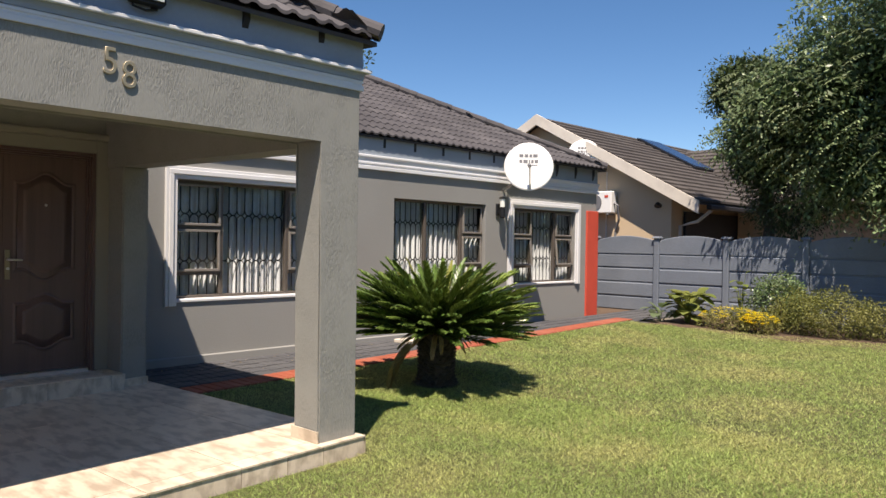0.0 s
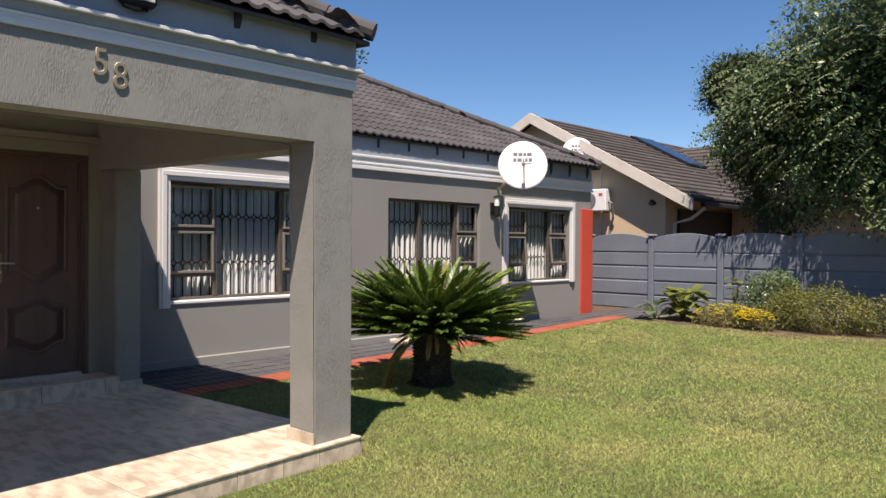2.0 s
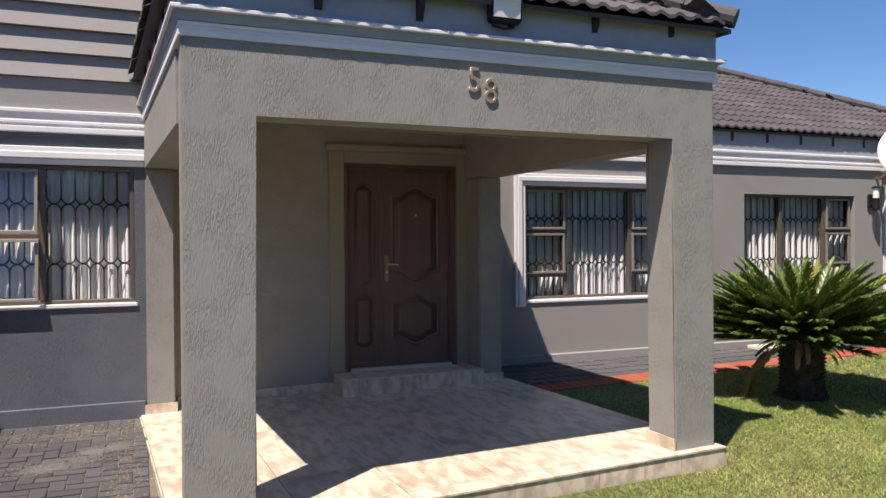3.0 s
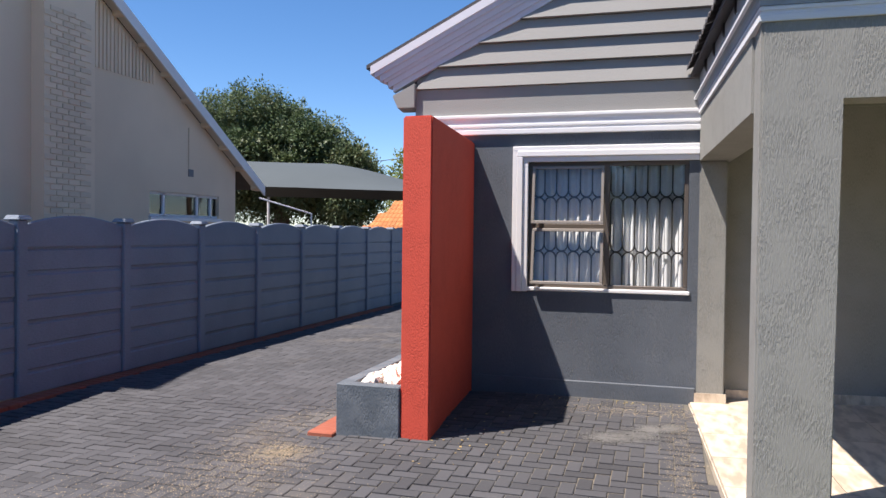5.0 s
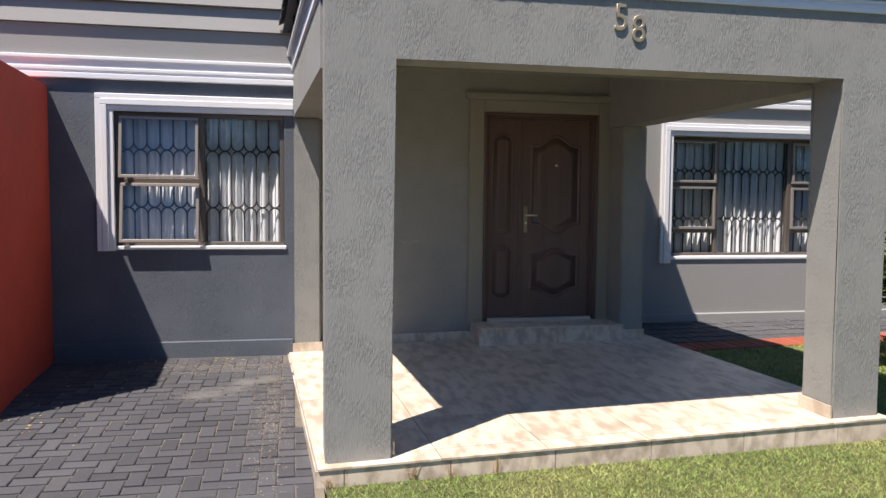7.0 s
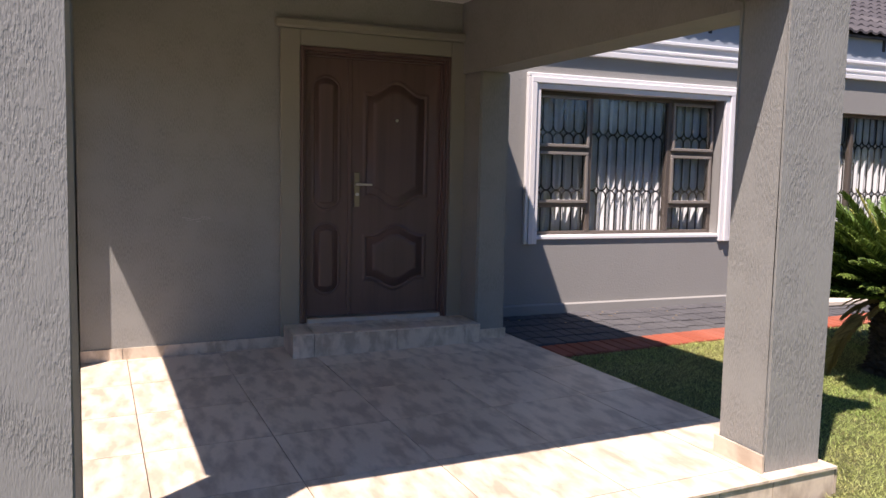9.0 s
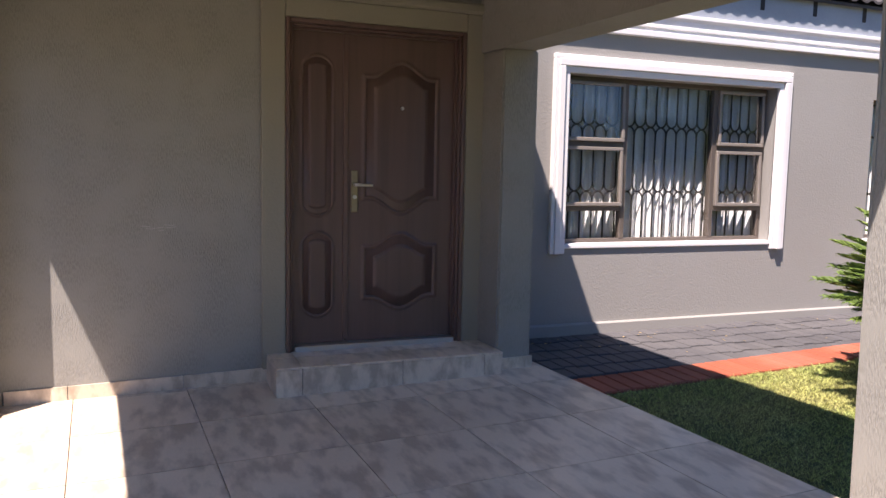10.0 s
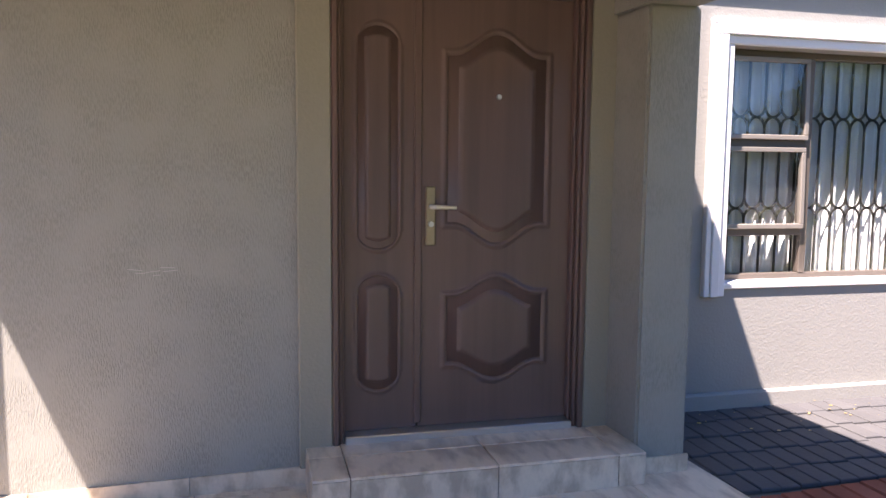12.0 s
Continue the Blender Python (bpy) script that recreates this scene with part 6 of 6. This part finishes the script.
for a in (2.80, 2.95, 3.10):
    piece("frond", DRY, cycad, (CX + 0.32 * math.cos(a), CY + 0.32 * math.sin(a), cz + 0.46), Euler((rc.uniform(-0.3, 0.3), 0, a)).to_matrix().to_4x4())

thing("paving_slab", Build().cbox(7.55, 8.15, 7.55, 7.85, gz(7.8, 7.7) + 0.0, gz(7.8, 7.7) + 0.05, 0.008), M_PALE, "loose pale paving slab lying on the walk", "paving slab")

# overhead wires
thing("utility_pole", Build().tube([(-1.0, 24, -0.1), (-1.0, 24, 5.3)], [0.11, 0.08], 10), M_BARK, "weathered wooden utility pole carrying a wire", "utility pole")
wire = thing("overhead_wire", Build().tube([(-15.0, 28, 4.3), (-11.0, 26.9, 4.2), (-6, 25.4, 4.45), (-1, 24, 4.95)], 0.012, 5), M_BLACK, "thin black overhead wire beyond the drive", "wire")

# ---- pieces of floors and paths ----
xs_ = [0.37, 1.06, 1.69, 2.32, 2.94, 3.56, 3.97]
ys_ = [4.287, 4.45, 5.07, 5.69, 6.31, 6.93, 7.54, 7.60]
for i in range(len(xs_) - 1):
    for j in range(len(ys_) - 1):
        a, b_, c, d = xs_[i] + 0.0025, xs_[i + 1] - 0.0025, ys_[j] + 0.0025, ys_[j + 1] - 0.0025
        q = [(skew(a, c), c), (skew(b_, c), c), (skew(b_, d), d), (skew(a, d), d)]
        part("tile", Build().hexa([(*p, pf(*p) - 0.012) for p in q] + [(*p, pf(*p)) for p in q]), M_TILE, porch_floor)
fx = [0.37, 0.52, 1.12, 1.74, 2.34, 2.95, 3.30, 3.60, 3.97]
for a, b_ in zip(fx, fx[1:]):
    part("tile", Build().hexa([(x_, y_, -0.16) for x_, y_ in ((a + 0.0025, 4.298), (b_ - 0.0025, 4.298), (b_ - 0.0025, 4.309), (a + 0.0025, 4.309))] + [(x_, y_, pf(x_, 4.3) - 0.014) for x_, y_ in ((a + 0.0025, 4.298), (b_ - 0.0025, 4.298), (b_ - 0.0025, 4.309), (a + 0.0025, 4.309))]), M_TILE, porch_floor)
yy_ = [4.30, 4.9, 5.5, 6.1, 6.7, 7.36]
for a, b_ in zip(yy_, yy_[1:]):
    for x0_, off in ((0.37, -0.011), (3.97, 0.001)):
        q = [(skew(x0_, a) + off, a), (skew(x0_, a) + off + 0.01, a), (skew(x0_, b_) + off + 0.01, b_ - 0.005), (skew(x0_, b_) + off, b_ - 0.005)]
        part("tile", Build().hexa([(*p, -0.16) for p in q] + [(*p, pf(*p) - 0.014) for p in q]), M_TILE, porch_floor)

kerb = empty("kerb", (8, 6.92, 0.1), "low red painted brick kerb between lawn and walk", "kerb")
kerb["kind"] = "structure"
kb = plain_mesh("brick", Build().cbox(-0.052, 0.052, 0.0, 0.33, -0.08, 0.014, 0.008), M_KERB)
for k in range(84):
    x = 3.86 + k * 0.109
    y = float(kerb_y(x))
    piece("brick", kb, kerb, (x, y, gz(x, y + 0.13) + 0.002 * rng.random()))
kb2 = plain_mesh("brick", Build().cbox(-0.11, 0.11, -0.052, 0.052, -0.08, 0.012, 0.008), M_KERB)
kerb2 = empty("kerb_drive", (-5.8, 9, -0.08), "low red brick edging along the drive fence", "kerb")
kerb2["kind"] = "structure"
for k in range(120):
    piece("brick", kb2, kerb2, (-5.84, 3.0 + k * 0.108, -0.07))
for k in range(18):
    piece("brick", kb2, kerb2, (-2.61, 5.62 + k * 0.108, gz(-2.61, 6) + 0.0))


def pavers(parent, cells, u, mat, name, near, limit):
    """Herringbone blocks: the ones near the path walked are pieces, the rest one part."""
    g = 0.0035
    flat = Build()
    flat.add([(g, g, -0.02), (2 * u - g, g, -0.02), (2 * u - g, u - g, -0.02), (g, u - g, -0.02),
              (g, g, -0.004), (2 * u - g, g, -0.004), (2 * u - g, u - g, -0.004), (g, u - g, -0.004),
              (g + 0.006, g + 0.006, 0), (2 * u - g - 0.006, g + 0.006, 0), (2 * u - g - 0.006, u - g - 0.006, 0), (g + 0.006, u - g - 0.006, 0)],
             [(0, 1, 5, 4), (1, 2, 6, 5), (2, 3, 7, 6), (3, 0, 4, 7), (4, 5, 9, 8), (5, 6, 10, 9), (6, 7, 11, 10), (7, 4, 8, 11), (8, 9, 10, 11)])
    me = plain_mesh(name, flat, mat)
    co = np.array(flat.v)
    rest, count = Build(), 0
    turn = Matrix.Rotation(math.pi / 2, 4, "Z")
    for x, y, upright in cells:
        cx, cy = (x + u / 2, y + u) if upright else (x + u, y + u / 2)
        z = gz(cx, cy) + (rng.random() - 0.5) * 0.004
        if upright is None:
            half = co.copy()
            half[:, 0] = np.where(co[:, 0] > u, co[:, 0] - u, co[:, 0])
            rest.add(half + np.array([x, y, z]), flat.f)
        elif count < limit and near(cx, cy):
            piece(name, me, parent, (x + u, y, z) if upright else (x, y, z), turn if upright else None)
            count += 1
        else:
            v = np.stack([u - co[:, 1], co[:, 0], co[:, 2]], -1) if upright else co
            rest.add(v + np.array([x, y, z]), flat.f)
    tagged(mesh_object(name + "s", rest, mat, parent), kind="stuff")


def herringbone(x0, x1, y0, y1, u, free):
    for i in range(int((x1 - x0) / u)):
        for j in range(int((y1 - y0) / u)):
            d = (i - j) % 4
            x, y = x0 + i * u, y0 + j * u
            if d == 0 and free(x, x + 2 * u, y, y + u):
                yield x, y, False
            elif d == 3 and free(x, x + u, y, y + 2 * u):
                yield x, y, True
            elif d == 0:
                for q in (x, x + u):
                    if free(q, q + u, y, y + u):
                        yield q, y, None
            elif d == 3:
                for q in (y, y + u):
                    if free(x, x + u, q, q + u):
                        yield x, q, None


def open_drive(a, b_, c, d):
    if b_ > skew(0.36, (c + d) / 2) + 0.05 and d > 4.3:
        return False
    if b_ > 0.45 or a < -5.76:
        return False
    if b_ > -2.44 and d > 7.36:
        return False
    if b_ > -2.46 and b_ < -1.75 - 0.058 * (d - 5.64) and c > 5.66 and c < 7.4:
        return False
    return True


pavers(drive, herringbone(-5.76, 0.6, -4.0, 19.0, 0.102, open_drive), 0.102, M_PAVER, "paver", lambda x, y: -2.0 < x and 3.6 < y < 7.3, 300)


def courses(x0, x1, y0, y1, w, h):
    """Walk blocks laid on end, in strips square to the wall."""
    for i in range(int((x1 - x0) / w)):
        y = y0 - 0.012 * (i % 3)
        while y < y1:
            a, c = max(y, y0), min(y + h, y1)
            if c - a > 0.03:
                yield x0 + i * w, a, c
            y += h


rest = Build()
for x, a, c in courses(3.66, 14.8, 7.06, 8.05, 0.105, 0.21):
    z = gz(x, (a + c) / 2) + (rng.random() - 0.5) * 0.005
    rest.add([(x + 0.002, a + 0.002, z - 0.02), (x + 0.103, a + 0.002, z - 0.02), (x + 0.103, c - 0.002, z - 0.02), (x + 0.002, c - 0.002, z - 0.02),
              (x + 0.002, a + 0.002, z - 0.004), (x + 0.103, a + 0.002, z - 0.004), (x + 0.103, c - 0.002, z - 0.004), (x + 0.002, c - 0.002, z - 0.004),
              (x + 0.007, a + 0.007, z), (x + 0.098, a + 0.007, z), (x + 0.098, c - 0.007, z), (x + 0.007, c - 0.007, z)],
             [(0, 1, 5, 4), (1, 2, 6, 5), (2, 3, 7, 6), (3, 0, 4, 7), (4, 5, 9, 8), (5, 6, 10, 9), (6, 7, 11, 10), (7, 4, 8, 11), (8, 9, 10, 11)])
tagged(mesh_object("walk_pavers", rest, M_WALK, walk_bed), kind="stuff")


# ---- small wear and litter ----
def specks(n, spots, size, mat, name, lift=0.004):
    """Flat crumbs strewn round several spots (x, y, spread x, spread y)."""
    k = n // len(spots)
    q = []
    for x, y, sx, sy in spots:
        px, py = x + rng.normal(0, sx, k), y + rng.normal(0, sy, k)
        s = size * rng.uniform(0.3, 1.2, k) ** 1.5
        a = rng.uniform(0, 6.28, k)
        z = ground_z(px, py) + lift
        c = np.empty((k, 5, 3))
        for i in range(5):
            r = s * rng.uniform(0.5, 1.1, k)
            c[:, i] = np.stack([px + r * np.cos(a + i * 1.257), py + r * np.sin(a + i * 1.257), z + 0.0015 * rng.random(k)], -1)
        q.append(c)
    return quads_mesh(name, np.concatenate(q), mat)


tagged(mesh_object("loose_sand", (specks(15000, [(-2.75, 4.95, 0.22, 0.18), (-2.85, 4.45, 0.30, 0.30), (-3.0, 5.6, 0.22, 0.45), (-3.1, 4.0, 0.5, 0.35), (-2.7, 5.15, 0.12, 0.10), (0.10, 5.7, 0.07, 0.8), (-0.3, 6.9, 0.5, 0.12)], 0.005, M_SAND_LOOSE, "loose_sand"), (0, 0, 0)), M_SAND_LOOSE), "loose yellow sand strewn over the drive pavers", "sand", kind="stuff")
tagged(mesh_object("dry_litter", (specks(260, [(-0.3, 7.2, 0.7, 0.05), (5.0, 7.9, 1.2, 0.12), (8.5, 7.5, 2.0, 0.3), (-1.5, 5.9, 0.25, 0.5)], 0.012, M_CYCAD_DRY, "dry_litter", 0.005), (0, 0, 0)), M_CYCAD_DRY), "dry leaf crumbs on the paving", "litter", kind="stuff")


tagged(mesh_object("cement_dust", (specks(9000, [(-0.34, 6.12, 0.13, 0.06), (-0.18, 6.20, 0.10, 0.09), (-0.12, 6.36, 0.05, 0.04), (-0.42, 6.02, 0.10, 0.05), (0.04, 6.42, 0.04, 0.05)], 0.006, M_CEMENT, "cement_dust"), (0, 0, 0)), M_CEMENT), "pale cement dust rubbed into the drive pavers", "cement dust", kind="stuff")

sc = Build()
for k, (x0, z0, x1, z1) in enumerate(((1.27, 1.085, 1.33, 1.078), (1.34, 1.070, 1.40, 1.076), (1.37, 1.056, 1.40, 1.058), (1.40, 1.090, 1.46, 1.087), (1.41, 1.072, 1.47, 1.077), (1.30, 1.068, 1.34, 1.066))):
    sc.hexa([(x0, 7.5985, z0 - 0.002), (x1, 7.5985, z1 - 0.0015), (x1, 7.6005, z1 - 0.0015), (x0, 7.6005, z0 - 0.002), (x0, 7.5985, z0 + 0.0015), (x1, 7.5985, z1 + 0.0025), (x1, 7.6005, z1 + 0.0025), (x0, 7.6005, z0 + 0.0015)])
structure("scuff_mark", sc, M_SCUFF, "pale chalky scuff on the porch wall", "scuff mark")


def tuft(at, n, h, mat, label):
    b = Build()
    r = random.Random(int(at[0] * 100))
    for k in range(n):
        a, l = r.uniform(0, 6.28), r.uniform(0.2, 0.8) * h
        p = Vector(at) + Vector((r.uniform(-0.02, 0.02), r.uniform(-0.01, 0.01), 0))
        m_ = p + Vector((math.cos(a) * l * 0.3, math.sin(a) * l * 0.3 - 0.01, h * r.uniform(0.4, 0.8)))
        e_ = m_ + Vector((math.cos(a) * l * 0.7, math.sin(a) * l * 0.5 - 0.005, h * r.uniform(0.0, 0.4)))
        b.tube([p, m_, e_], [0.002, 0.0015, 0.0006], 4)
    thing("weed_tuft", b, mat, label, "weed", "weeds at the porch edge")


tuft((0.90, 4.285, gz(0.9, 4.28)), 12, 0.09, M_CYCAD_DRY, "dry grass tuft against the tiled porch edge")
tuft((1.38, 4.285, gz(1.38, 4.28)), 9, 0.10, M_CYCAD_DRY, "dry grass tuft against the tiled porch edge")
tuft((1.12, 4.285, gz(1.12, 4.28)), 10, 0.06, M_CYCAD_DRY, "dry grass tuft against the tiled porch edge")
tuft((0.44, 4.27, gz(0.44, 4.27)), 14, 0.07, M_CYCAD_DRY, "dry grass tuft at the porch corner")
tuft((14.3, 0.2, gz(14.3, 0.2)), 22, 0.35, M_LEAF_LIGHT, "grassy weed at the edge of the bed")
tuft((14.35, -0.35, gz(14.3, -0.3)), 18, 0.30, M_LEAF_LIGHT, "grassy weed at the edge of the bed")
